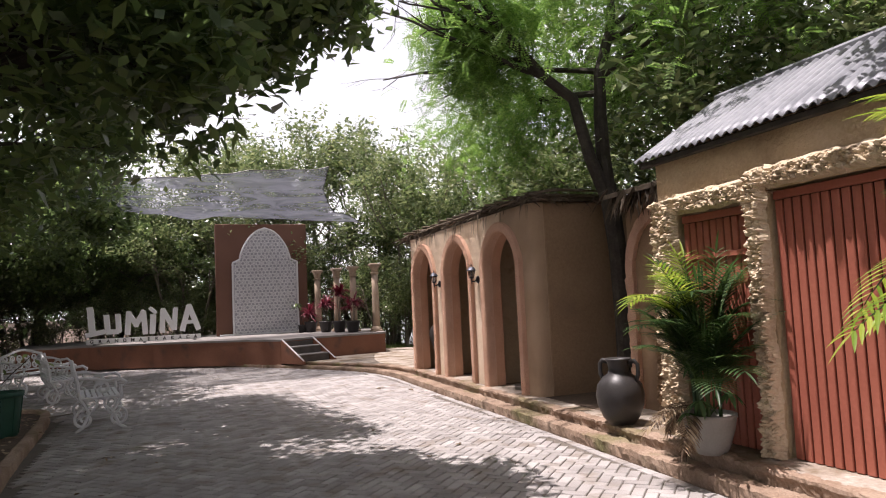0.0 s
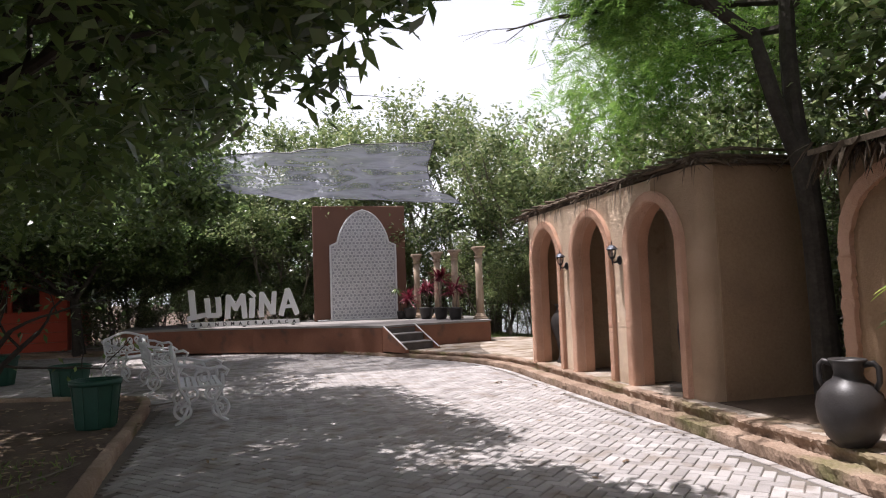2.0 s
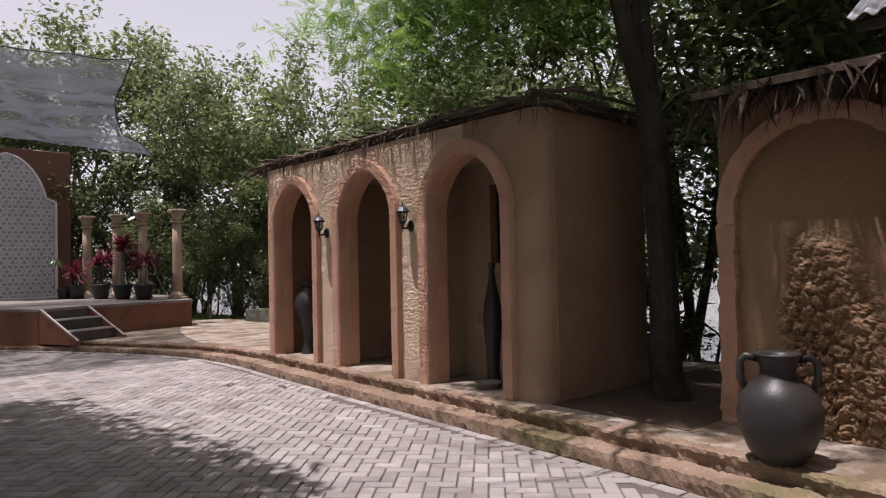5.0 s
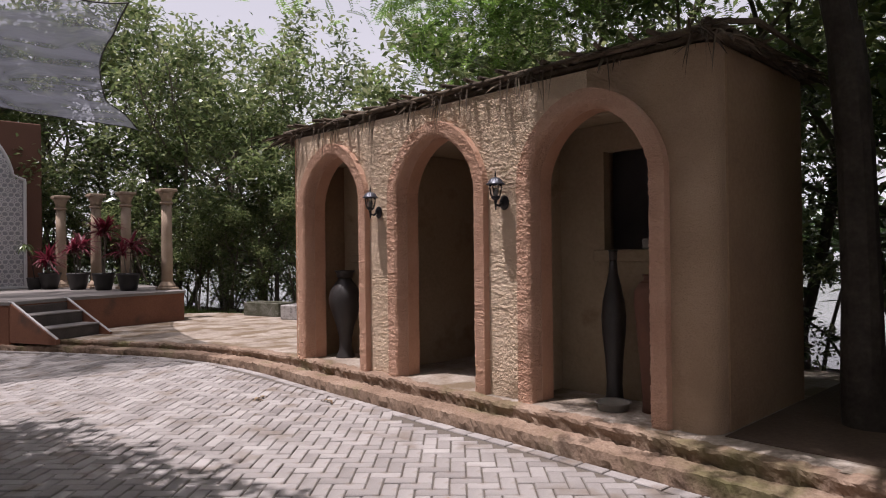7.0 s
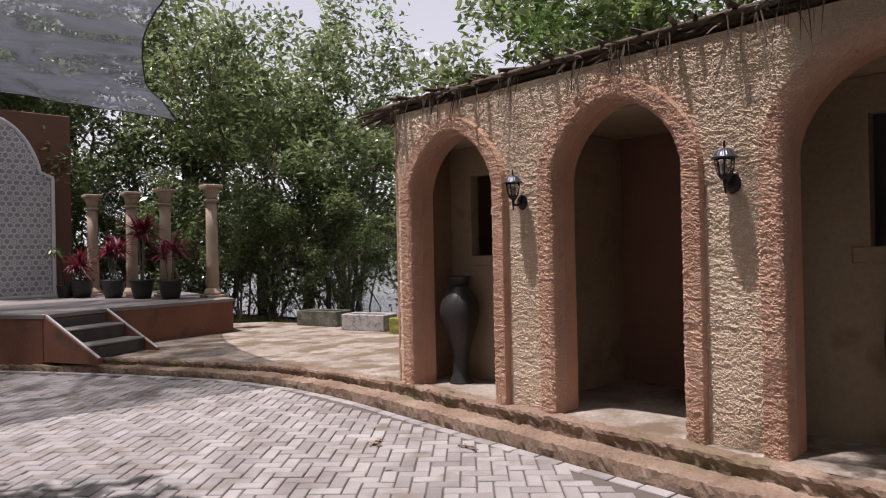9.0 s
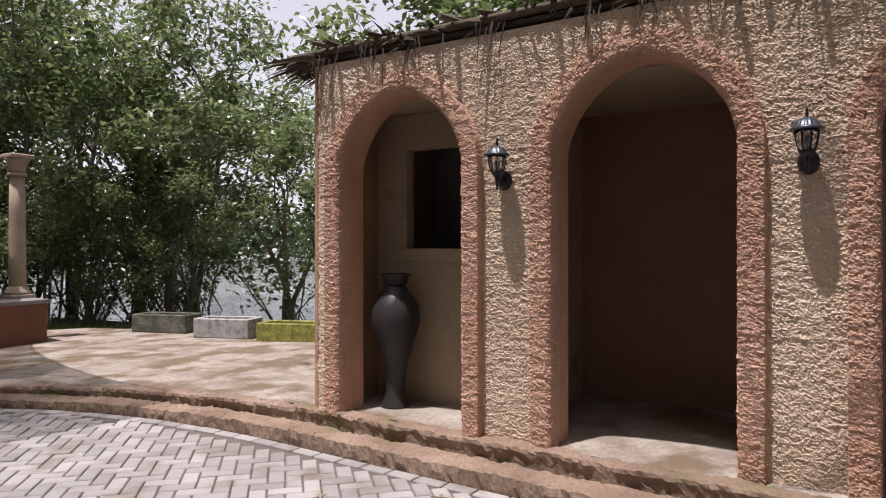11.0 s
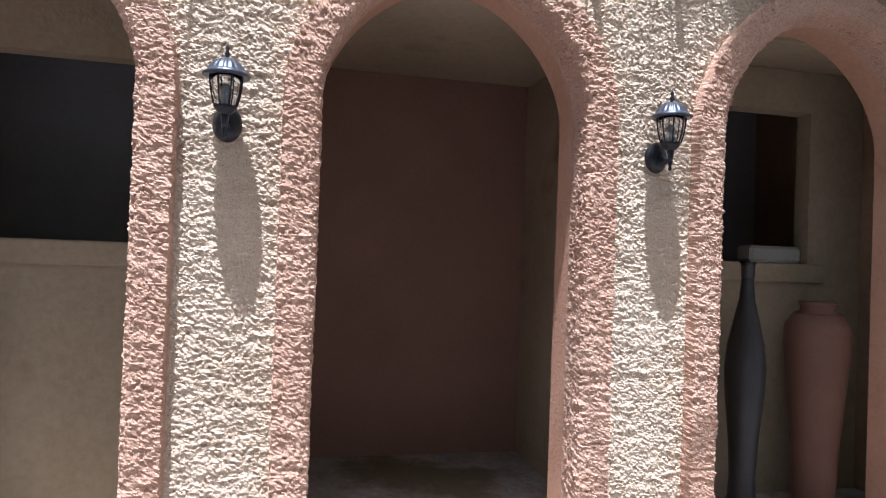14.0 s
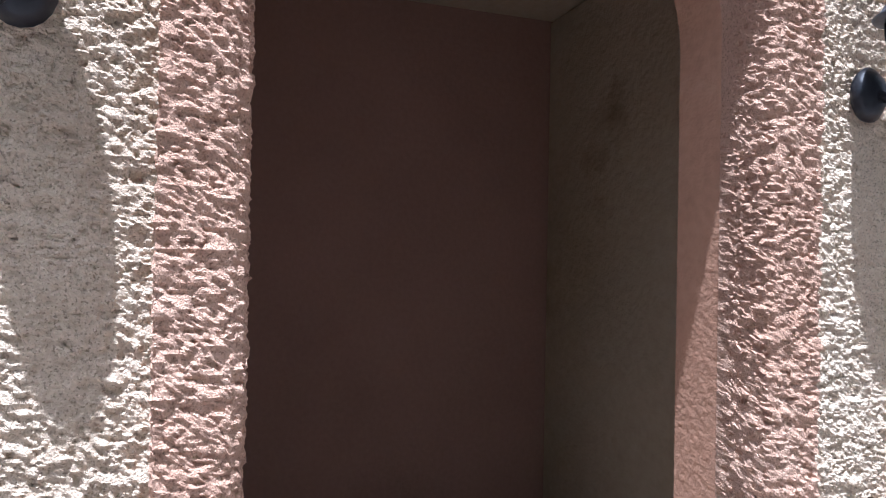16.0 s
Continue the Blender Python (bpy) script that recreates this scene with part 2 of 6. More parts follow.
WATER = shade("lake_water", [(0.16, 0.17, 0.16), (0.22, 0.23, 0.22)], 0.3, 0.12, 0.35, 2.0, 3.0, dist=0.06)
GLASS = bpy.data.materials.new("clear_lamp_glass")
GLASS.use_nodes = True
gb = GLASS.node_tree.nodes["Principled BSDF"]
gb.inputs["Transmission Weight"].default_value, gb.inputs["Roughness"].default_value, gb.inputs["IOR"].default_value = 1.0, 0.05, 1.45
NET = bpy.data.materials.new("grey_shade_net")
NET.use_nodes = True
nn, nl = NET.node_tree.nodes, NET.node_tree.links
nt = nn.new("ShaderNodeBsdfTransparent")
nm = nn.new("ShaderNodeMixShader")
nz = nn.new("ShaderNodeTexNoise")
nz.inputs["Scale"].default_value, nz.inputs["Detail"].default_value, nz.inputs["Distortion"].default_value = 5.0, 9, 1.4
nr = nn.new("ShaderNodeMapRange")
nr.inputs[1].default_value, nr.inputs[2].default_value, nr.inputs[3].default_value, nr.inputs[4].default_value = 0.40, 0.62, 0.42, 0.90
nl.new(nz.outputs["Fac"], nr.inputs[0])
nl.new(nr.outputs[0], nm.inputs[0])
nl.new(nt.outputs[0], nm.inputs[1])
nn["Principled BSDF"].inputs["Base Color"].default_value = (0.17, 0.18, 0.21, 1)
nn["Principled BSDF"].inputs["Roughness"].default_value = 0.7
nb = nn.new("ShaderNodeBump")
nb.inputs["Strength"].default_value, nb.inputs["Distance"].default_value = 1.0, 0.25
nl.new(nz.outputs["Fac"], nb.inputs["Height"])
nl.new(nb.outputs[0], nn["Principled BSDF"].inputs["Normal"])
ntl = nn.new("ShaderNodeBsdfTranslucent")
ntl.inputs[0].default_value = (0.16, 0.17, 0.20, 1)
nmm = nn.new("ShaderNodeMixShader")
nmm.inputs[0].default_value = 0.35
nl.new(nn["Principled BSDF"].outputs[0], nmm.inputs[1])
nl.new(ntl.outputs[0], nmm.inputs[2])
nl.new(nmm.outputs[0], nm.inputs[2])
nl.new(nm.outputs[0], nn["Material Output"].inputs[0])


# ---- mesh tools ----
class Geo:
    """Gathers vertices and faces for one mesh."""

    def __init__(self):
        self.v, self.f = [], []

    def add(self, verts, faces):
        k = len(self.v)
        self.v.extend(verts)
        self.f.extend(tuple(i + k for i in f) for f in faces)
        return self

    def box(self, x0, x1, y0, y1, z0, z1, c=0.008):
        """A box with chamfered edges."""
        c = min(c, 0.45 * min(x1 - x0, y1 - y0, z1 - z0))
        X, Y, Z = (x0, x1), (y0, y1), (z0, z1)
        s = (1, -1)
        v, idx = [], {}
        for i in (0, 1):
            for j in (0, 1):
                for k in (0, 1):
                    for a in range(3):
                        idx[i, j, k, a] = len(v)
                        v.append((X[i] + (0 if a == 0 else s[i] * c), Y[j] + (0 if a == 1 else s[j] * c), Z[k] + (0 if a == 2 else s[k] * c)))
        f = []
        for i in (0, 1):
            q = [idx[i, 0, 0, 0], idx[i, 1, 0, 0], idx[i, 1, 1, 0], idx[i, 0, 1, 0]]
            f.append(q if i else q[::-1])
            q = [idx[0, i, 0, 1], idx[1, i, 0, 1], idx[1, i, 1, 1], idx[0, i, 1, 1]]
            f.append(q[::-1] if i else q)
            q = [idx[0, 0, i, 2], idx[1, 0, i, 2], idx[1, 1, i, 2], idx[0, 1, i, 2]]
            f.append(q if i else q[::-1])
        for i in (0, 1):
            for j in (0, 1):
                f.append([idx[i, j, 0, 0], idx[i, j, 1, 0], idx[i, j, 1, 1], idx[i, j, 0, 1]])
                f.append([idx[i, 0, j, 0], idx[i, 1, j, 0], idx[i, 1, j, 2], idx[i, 0, j, 2]])
                f.append([idx[0, i, j, 1], idx[1, i, j, 1], idx[1, i, j, 2], idx[0, i, j, 2]])
                for k in (0, 1):
                    f.append([idx[i, j, k, 0], idx[i, j, k, 1], idx[i, j, k, 2]])
        return self.add(v, f)

    def lathe(self, prof, seg=28, at=(0, 0, 0)):
        """prof: (radius, height) from bottom to top."""
        v, f = [], []
        for r, z in prof:
            for i in range(seg):
                a = 2 * math.pi * i / seg
                v.append((at[0] + r * math.cos(a), at[1] + r * math.sin(a), at[2] + z))
        for k in range(len(prof) - 1):
            for i in range(seg):
                j = (i + 1) % seg
                f.append((k * seg + i, k * seg + j, (k + 1) * seg + j, (k + 1) * seg + i))
        f.append(tuple(range(seg))[::-1])
        f.append(tuple((len(prof) - 1) * seg + i for i in range(seg)))
        return self.add(v, f)

    def tube(self, pts, radii, seg=8):
        """A round bar along pts."""
        pts = [Vector(p) for p in pts]
        if not hasattr(radii, "__len__"):
            radii = [radii] * len(pts)
        v, f = [], []
        side = None
        for i, p in enumerate(pts):
            d = (pts[min(i + 1, len(pts) - 1)] - pts[max(i - 1, 0)]).normalized()
            if side is None:
                side = d.cross(Vector((0.31, 0.2, 0.93)) if abs(d.z) < 0.9 else Vector((1, 0.1, 0)))
            side = (side - d * side.dot(d)).normalized()
            up = d.cross(side)
            for k in range(seg):
                a = 2 * math.pi * k / seg
                v.append(tuple(p + (side * math.cos(a) + up * math.sin(a)) * radii[i]))
        for i in range(len(pts) - 1):
            for k in range(seg):
                j = (k + 1) % seg
                f.append((i * seg + k, i * seg + j, (i + 1) * seg + j, (i + 1) * seg + k))
        f.append(tuple(range(seg))[::-1])
        f.append(tuple((len(pts) - 1) * seg + k for k in range(seg)))
        return self.add(v, f)

    def prism(self, poly, z0, z1):
        """An upright prism over a polygon of (x, y)."""
        n = len(poly)
        v = [(x, y, z0) for x, y in poly] + [(x, y, z1) for x, y in poly]
        f = [tuple(range(n))[::-1], tuple(range(n, 2 * n))]
        f += [(i, (i + 1) % n, n + (i + 1) % n, n + i) for i in range(n)]
        return self.add(v, f)

    def turned(self, m):
        self.v = [tuple(m @ Vector(p)) for p in self.v]
        return self

    def mesh(self, name, material, smooth=False, weld=False):
        me = bpy.data.meshes.new(name)
        me.from_pydata(self.v, [], self.f)
        if weld:
            b = bmesh.new()
            b.from_mesh(me)
            bmesh.ops.remove_doubles(b, verts=b.verts, dist=0.0008)
            b.to_mesh(me)
            b.free()
        me.materials.append(material)
        if smooth:
            me.polygons.foreach_set("use_smooth", [True] * len(me.polygons))
        me.update()
        return me


def thing(name, label, category, at=(0, 0, 0), turn=0.0, group="", kind=""):
    """An empty at a thing's base."""
    e = new(name)
    e.matrix_world = pose(*at, 0, 0, turn)
    return tagged(e, label, category, group, kind)


def part(name, geo, material, parent, label="", smooth=False, weld=False):
    ob = new(name, geo.mesh(name, material, smooth, weld))
    ob.parent = parent
    return tagged(ob, label)


def solid(name, geo, material, label, category, kind="", smooth=False, group="", weld=False):
    return tagged(new(name, geo.mesh(name, material, smooth, weld)), label, category, group, kind)


def lattice_noise(p, scale, seed):
    """Smooth value noise for an array of points (n, 3)."""
    q = p * scale
    i = np.floor(q).astype(np.int64)
    t = q - i
    t = t * t * (3 - 2 * t)

    def h(a, b, c):
        k = (a * 73856093) ^ (b * 19349663) ^ (c * 83492791) ^ (seed * 2654435761)
        k = (k ^ (k >> 13)) * 1274126177
        return ((k ^ (k >> 16)) & 65535) / 65535.0

    out = 0
    for a in (0, 1):
        for b in (0, 1):
            for c in (0, 1):
                w = (t[:, 0] if a else 1 - t[:, 0]) * (t[:, 1] if b else 1 - t[:, 1]) * (t[:, 2] if c else 1 - t[:, 2])
                out = out + w * h(i[:, 0] + a, i[:, 1] + b, i[:, 2] + c)
    return out


def lumps(p, seed=1):
    """The thrown-on roughness of the stucco, 0 to about 1: broad clots, grains on them, and pits between."""
    q = p * np.array([1.0, 0.85, 1.2]) + 0.014 * (lattice_noise(p, 30, seed + 8) - 0.5)[:, None]
    clot = lattice_noise(q * np.array([1.0, 0.62, 1.2]), 36, seed + 4)
    w = np.abs(lattice_noise(q, 80, seed) - 0.5) * 2
    m = lattice_noise(q, 62, seed + 3)
    s = lattice_noise(q, 178, seed + 1)
    b = lattice_noise(q, 11, seed + 2)
    pit = np.clip(lattice_noise(q, 105, seed + 6) - 0.64, 0, 1) * 1.1
    grain = lattice_noise(q, 105, seed + 9)
    return 0.34 * clot + 0.14 * (1 - w) ** 1.2 + 0.10 * m + 0.34 * grain + 0.40 * s + 0.16 * b - pit - 0.14


def grid_mesh(name, P, material, keep=None, smooth=False):
    """A mesh over an array of points (rows, columns, 3); keep masks the cells."""
    r, c = P.shape[:2]
    ids = np.arange(r * c).reshape(r, c)
    q = np.stack([ids[:-1, :-1], ids[:-1, 1:], ids[1:, 1:], ids[1:, :-1]], -1)
    q = q[keep] if keep is not None else q.reshape(-1, 4)
    used = np.unique(q)
    back = np.zeros(r * c, dtype=np.int64)
    back[used] = np.arange(len(used))
    me = bpy.data.meshes.new(name)
    me.from_pydata(P.reshape(-1, 3)[used].tolist(), [], back[q].tolist())
    me.materials.append(material)
    if smooth:
        me.polygons.foreach_set("use_smooth", [True] * len(me.polygons))
    return me


# ---- plan ----
FX = 4.30                       # front of the arched building
BY0, BY1, BTOP = 7.72, 12.72, 2.74
BACK = 5.90
ARCHES = [(11.93, 0.505), (10.302, 0.508), (8.67, 0.508)]   # centre along y, radius
SPRING = 1.945
CORNER = 0.14                   # soft near corner
FLOOR = 0.21


def terrace_z(y):
    return FLOOR - 0.06 * min(1.0, max(0.0, (y - 12.5) / 3.0))


# foot of the kerb round the plaza, from behind the start to the far left
KERB_LINE = [(3.62, -8.0), (3.64, 2.0), (3.70, 4.5), (3.80, 6.5), (3.88, 8.5), (3.95, 10.5), (4.02, 12.2), (4.06, 13.2), (3.98, 14.2), (3.72, 15.2), (3.33, 16.0),
             (2.92, 16.75), (2.20, 17.9), (1.20, 19.2), (-0.3, 20.6), (-2.5, 21.9), (-5.0, 22.7), (-8.0, 23.2), (-14.0, 23.6)]


def smooth_line(pts, n=6):
    out = []
    for i in range(len(pts) - 1):
        p0, p1, p2, p3 = (np.array(pts[max(0, min(len(pts) - 1, i + k))]) for k in (-1, 0, 1, 2))
        for k in range(n):
            t = k / n
            out.append(tuple(0.5 * (2 * p1 + (p2 - p0) * t + (2 * p0 - 5 * p1 + 4 * p2 - p3) * t * t + (3 * p1 - p0 - 3 * p2 + p3) * t ** 3)))
    out.append(tuple(pts[-1]))
    return out


LINE = smooth_line(KERB_LINE, 12)
BED = [(-1.50, -8.0), (-1.50, 4.0), (-1.55, 6.5), (-1.66, 8.0), (-1.76, 9.7), (-1.92, 11.7), (-2.25, 12.3), (-3.2, 12.7), (-6.0, 13.6), (-16.0, 16.5)]
BEDLINE = smooth_line(BED, 8)

# ---- ground ----
g = Geo()
g.add([(-900, -900, -0.06), (900, -900, -0.06), (900, 900, -0.06), (-900, 900, -0.06)], [(0, 1, 2, 3)])
solid("ground", g, SOIL, "bare brown earth under trees", "ground", "structure")
g = Geo()
poly = [(x, y) for x, y in LINE] + [(-14, 40), (-40, 40), (-40, -8.0)]
g.add([(x, y, -0.012) for x, y in poly], [tuple(range(len(poly)))])
solid("plaza_bed", g, JOINT, "dark sand in the joints of the paving", "pavement", "structure")
g = Geo()
poly = [(x - 0.02, y) for x, y in BEDLINE] + [(-30, 16.5), (-30, -8.0)]
g.prism(poly[::-1], -0.03, 0.06)
solid("garden_bed", g, SOIL, "dark garden soil strewn with dry leaves", "soil", "structure")


def ribbon(line, offsets, wobble=0.0, seed=3):
    """Points swept along a line; offsets: (outward, height or None for the terrace)."""
    L = np.array(line)
    d = np.gradient(L, axis=0)
    nrm = np.stack([d[:, 1], -d[:, 0]], 1)
    nrm /= np.linalg.norm(nrm, axis=1)[:, None]
    rows = []
    for o, z in offsets:
        xy = L + nrm * o
        zz = np.array([z(y) if callable(z) else z for y in L[:, 1]])
        rows.append(np.concatenate([xy, zz[:, None]], 1))
    P = np.stack(rows, 1)
    if wobble:
        flat = P.reshape(-1, 3)
        k = np.stack([0.6 * lattice_noise(flat, 4, seed + i) + 0.6 * lattice_noise(flat, 19, seed + 7 + i) + 0.6 * lattice_noise(flat, 45, seed + 17 + i) - 0.9 for i in range(3)], 1)
        P = P + (k * wobble).reshape(P.shape)
    return P


DENSE = smooth_line(KERB_LINE, 70)
low = lambda y: 0.45 * terrace_z(y)
P = ribbon(DENSE, [(0.0, -0.05), (-0.005, 0.0), (-0.005, lambda y: low(y) * 0.5), (0.0, low)] + [(0.02 + 0.02 * k, lambda y: low(y) + 0.01) for k in range(10)] + [(0.22, lambda y: low(y) - 0.03)], 0.028)
tagged(new("lower_kerb", grid_mesh("lower_kerb", P, KERB)), "worn brown concrete kerb along the paving", "kerb", kind="structure")
P = ribbon(DENSE, [(0.215, -0.05), (0.215, lambda y: terrace_z(y) - 0.09), (0.21, lambda y: terrace_z(y) - 0.06), (0.20, lambda y: terrace_z(y) - 0.03), (0.205, lambda y: terrace_z(y) - 0.008), (0.23, terrace_z), (0.26, terrace_z), (0.29, terrace_z), (0.32, terrace_z), (0.36, lambda y: terrace_z(y) - 0.012)], 0.028, 9)
tagged(new("upper_kerb", grid_mesh("upper_kerb", P, KERB)), "crumbling edge of the raised terrace", "kerb", kind="structure")
P = ribbon(LINE, [(0.30, lambda y: terrace_z(y) - 0.004), (0.6, terrace_z), (1.2, terrace_z), (2.0, terrace_z), (3.4, terrace_z), (3.5, -0.1)])
tagged(new("terrace", grid_mesh("terrace", P, TERRACE)), "stained concrete terrace before the arches", "terrace", kind="structure")
# paving strip behind the kerb towards the lake
g = Geo()
g.prism([(4.5, 12.9), (7.4, 12.9), (7.6, 17.0), (6.6, 19.6), (5.0, 20.6), (3.75, 17.4), (4.25, 15.6)], -0.05, terrace_z(20) + 0.004)
solid("lakeside_paving", g, TERRACE, "pale concrete paving towards the lake", "pavement", "structure")
P = ribbon(smooth_line(BED, 40), [(-0.03, -0.03), (-0.03, 0.10), (-0.015, 0.115), (0.0, 0.118), (0.075, 0.115), (0.09, 0.10), (0.09, -0.03)], 0.018, 21)
tagged(new("bed_kerb", grid_mesh("bed_kerb", P, KERB, smooth=True)), "brown concrete kerb round the garden bed", "kerb", kind="structure")

# lake and its far shore
g = Geo()
g.add([(9.0, 8, -0.045), (11.0, 2, -0.045), (200, -200, -0.045), (700, 200, -0.045), (260, 600, -0.045), (2, 120, -0.045), (4.0, 45, -0.045), (8.2, 24, -0.045), (9.4, 17, -0.045)], [tuple(range(9))])
solid("lake", g, WATER, "grey rippled lake water", "water", "structure")


# ---- arched building ----
def arch_rise(u, r):
    """A round arch, a little pointed."""
    return 1.02 * r * max(0.0, 1 - abs(u) ** 1.78) ** 0.57


def arch_top(y):
    for c, r in ARCHES:
        if abs(y - c) < r:
            return SPRING + arch_rise((y - c) / r, r)
    return None


def arch_wall():
    g = Geo()
    ys = [BY0 + CORNER]
    for c, r in sorted(ARCHES):
        ys += [c - r * math.cos(math.pi * k / 28) for k in range(29)]
    ys.append(BY1)
    x0, x1 = FX + 0.012, FX + 0.23
    for a, b in zip(ys, ys[1:]):
        top = arch_top((a + b) / 2)
        za, zb = (0.15, 0.15) if top is None else (arch_top(a + 1e-6) or SPRING, arch_top(b - 1e-6) or SPRING)
        v = [(x0, a, za), (x0, b, zb), (x0, b, BTOP), (x0, a, BTOP), (x1, a, za), (x1, b, zb), (x1, b, BTOP), (x1, a, BTOP)]
        f = [(0, 3, 2, 1), (4, 5, 6, 7), (0, 1, 5, 4), (3, 7, 6, 2)]
        g.add(v, f)
    for c, r in ARCHES:
        for s in (-1, 1):
            y = c + s * r
            g.add([(x0, y, 0.15), (x1, y, 0.15), (x1, y, SPRING), (x0, y, SPRING)], [(0, 1, 2, 3)])
    return g


wall = solid("wall_arcade", arch_wall(), REVEAL, "pink plaster wall pierced by three round arches", "wall", "structure", weld=True)

def stucco_face(y0, y1, step):
    """One bay of the rough front; the bay at the near end turns round the soft corner."""
    yy, zz = np.linspace(y0, y1, int((y1 - y0) / step) + 1), np.arange(FLOOR - 0.03, BTOP + step, step)
    Y, Z = np.meshgrid(yy, zz)
    y, z = Y.ravel(), Z.ravel()
    turn = np.clip((BY0 + CORNER - y) / CORNER, 0, None)       # past 0 the corner, to pi / 2
    ang = np.clip(turn, 0, math.pi / 2)
    px = FX + CORNER * (1 - np.cos(ang)) + CORNER * np.clip(turn - math.pi / 2, 0, None)
    py = np.where(turn > 0, BY0 + CORNER * (1 - np.sin(ang)), y)
    pts = np.stack([px, py, z], 1)
    h = lumps(np.stack([np.full(y.size, FX), y, z], 1), 5)
    far = np.clip((BY1 - y) / 0.06, 0, 1) ** 0.5
    amount = 0.0185 * (0.3 + 0.7 * far) * np.interp(y, [BY0 - 0.2, BY0 + 0.1, 8.25], [0.25, 0.5, 1.0])
    d = amount * h - 0.012 - 0.02 * (1 - far)
    pts[:, 0] -= d * np.cos(ang)
    pts[:, 1] -= d * np.sin(ang)
    keep = np.ones((len(zz) - 1, len(yy) - 1), bool)
    yc, zc = (yy[:-1] + yy[1:]) / 2, (zz[:-1] + zz[1:]) / 2
    for c, r in ARCHES:
        rim = np.array([SPRING + arch_rise(u / (r + 0.05), r + 0.05) if abs(u) < r + 0.05 else -1.0 for u in yc - c])
        keep &= zc[:, None] > rim[None]
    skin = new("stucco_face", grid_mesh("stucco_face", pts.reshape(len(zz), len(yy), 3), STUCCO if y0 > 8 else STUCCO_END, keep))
    skin.parent = wall
    tagged(skin, "rough thrown cream stucco")


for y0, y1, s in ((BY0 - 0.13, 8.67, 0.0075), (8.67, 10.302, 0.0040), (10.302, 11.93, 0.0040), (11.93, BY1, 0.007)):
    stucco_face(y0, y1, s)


def arch_trim(c, r):
    """The proud pink border round one arch."""
    path = [(c + r, z, 1.0, 0.0) for z in np.arange(FLOOR - 0.02, SPRING, 0.0055)]
    n = int(math.pi * r / 0.0055)
    path += [(c + r * math.cos(math.pi * k / n), SPRING + arch_rise(math.cos(math.pi * k / n), r), math.cos(math.pi * k / n), math.sin(math.pi * k / n)) for k in range(n + 1)]
    path += [(c - r, z, -1.0, 0.0) for z in np.arange(SPRING, FLOOR - 0.02, -0.0055)]
    w, d = 0.128, 0.055
    prof = [(0.0, 0.09, 0.2), (0.0, 0.075, 0.5), (0.0, 0.06, 0.7)] + [(0.0, 0.05 - 0.0075 * k, 0.9) for k in range(5)]
    prof += [(0.024 * (1 - math.cos(k * math.pi / 20)), 0.015 - (d + 0.015) * math.sin(k * math.pi / 20), 1.0) for k in range(11)]
    prof += [(0.024 + (w - 0.024) * k / 15, -d - 0.003, 1.0) for k in range(1, 15)]
    prof += [(w - 0.004, -d, 1.0), (w, -d * 0.6, 0.8), (w + 0.002, -d * 0.2, 0.6), (w + 0.004, 0.02, 0.3)]
    rows = []
    for y, z, ny, nz in path:
        rows.append([(FX + dx, y + o * ny, z + o * nz) for o, dx, k in prof])
    P = np.array(rows)
    amt = np.array([k for _, _, k in prof])[None, :].repeat(len(path), 0)
    f = P.reshape(-1, 3)
    hh = (lumps(f, 31) - 0.35) * amt.ravel()
    f[:, 0] -= 0.0205 * hh
    out = np.array([(0, ny, nz) for _, _, ny, nz in path])[:, None, :].repeat(len(prof), 1).reshape(-1, 3)
    sideways = np.array([0.0 if o > 0.01 and o < w - 0.01 else (1.0 if o > 0.05 else -1.0) for o, _, _ in prof])[None, :].repeat(len(path), 0).ravel()
    f += out * (0.017 * hh * sideways)[:, None]
    ob = new("arch_border", grid_mesh("arch_border", f.reshape(P.shape), PINK))
    ob.parent = wall
    return tagged(ob, "rough pink stucco border")


for c, r in ARCHES:
    arch_trim(c, r)

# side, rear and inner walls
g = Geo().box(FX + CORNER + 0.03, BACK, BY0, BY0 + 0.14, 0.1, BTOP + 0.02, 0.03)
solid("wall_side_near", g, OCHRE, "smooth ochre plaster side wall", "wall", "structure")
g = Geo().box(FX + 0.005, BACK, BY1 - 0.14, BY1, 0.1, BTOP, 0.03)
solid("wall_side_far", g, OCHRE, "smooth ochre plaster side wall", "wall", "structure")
for name, y0, y1, mat, label in (("wall_rear", 9.43, 11.23, MAROON, "dark maroon painted rear wall"), ("wall_rear_1", 11.232, BY1 - 0.142, ROOM_GREY, "dark grey rear wall of the far room"), ("wall_rear_2", BY0 + 0.142, 9.428, ROOM_GREY, "dark grey rear wall of the near room")):
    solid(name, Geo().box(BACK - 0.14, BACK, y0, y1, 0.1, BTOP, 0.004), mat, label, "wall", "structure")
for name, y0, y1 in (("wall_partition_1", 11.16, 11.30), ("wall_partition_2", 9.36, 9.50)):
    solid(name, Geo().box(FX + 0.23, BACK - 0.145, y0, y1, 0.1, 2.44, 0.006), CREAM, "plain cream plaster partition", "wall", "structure")


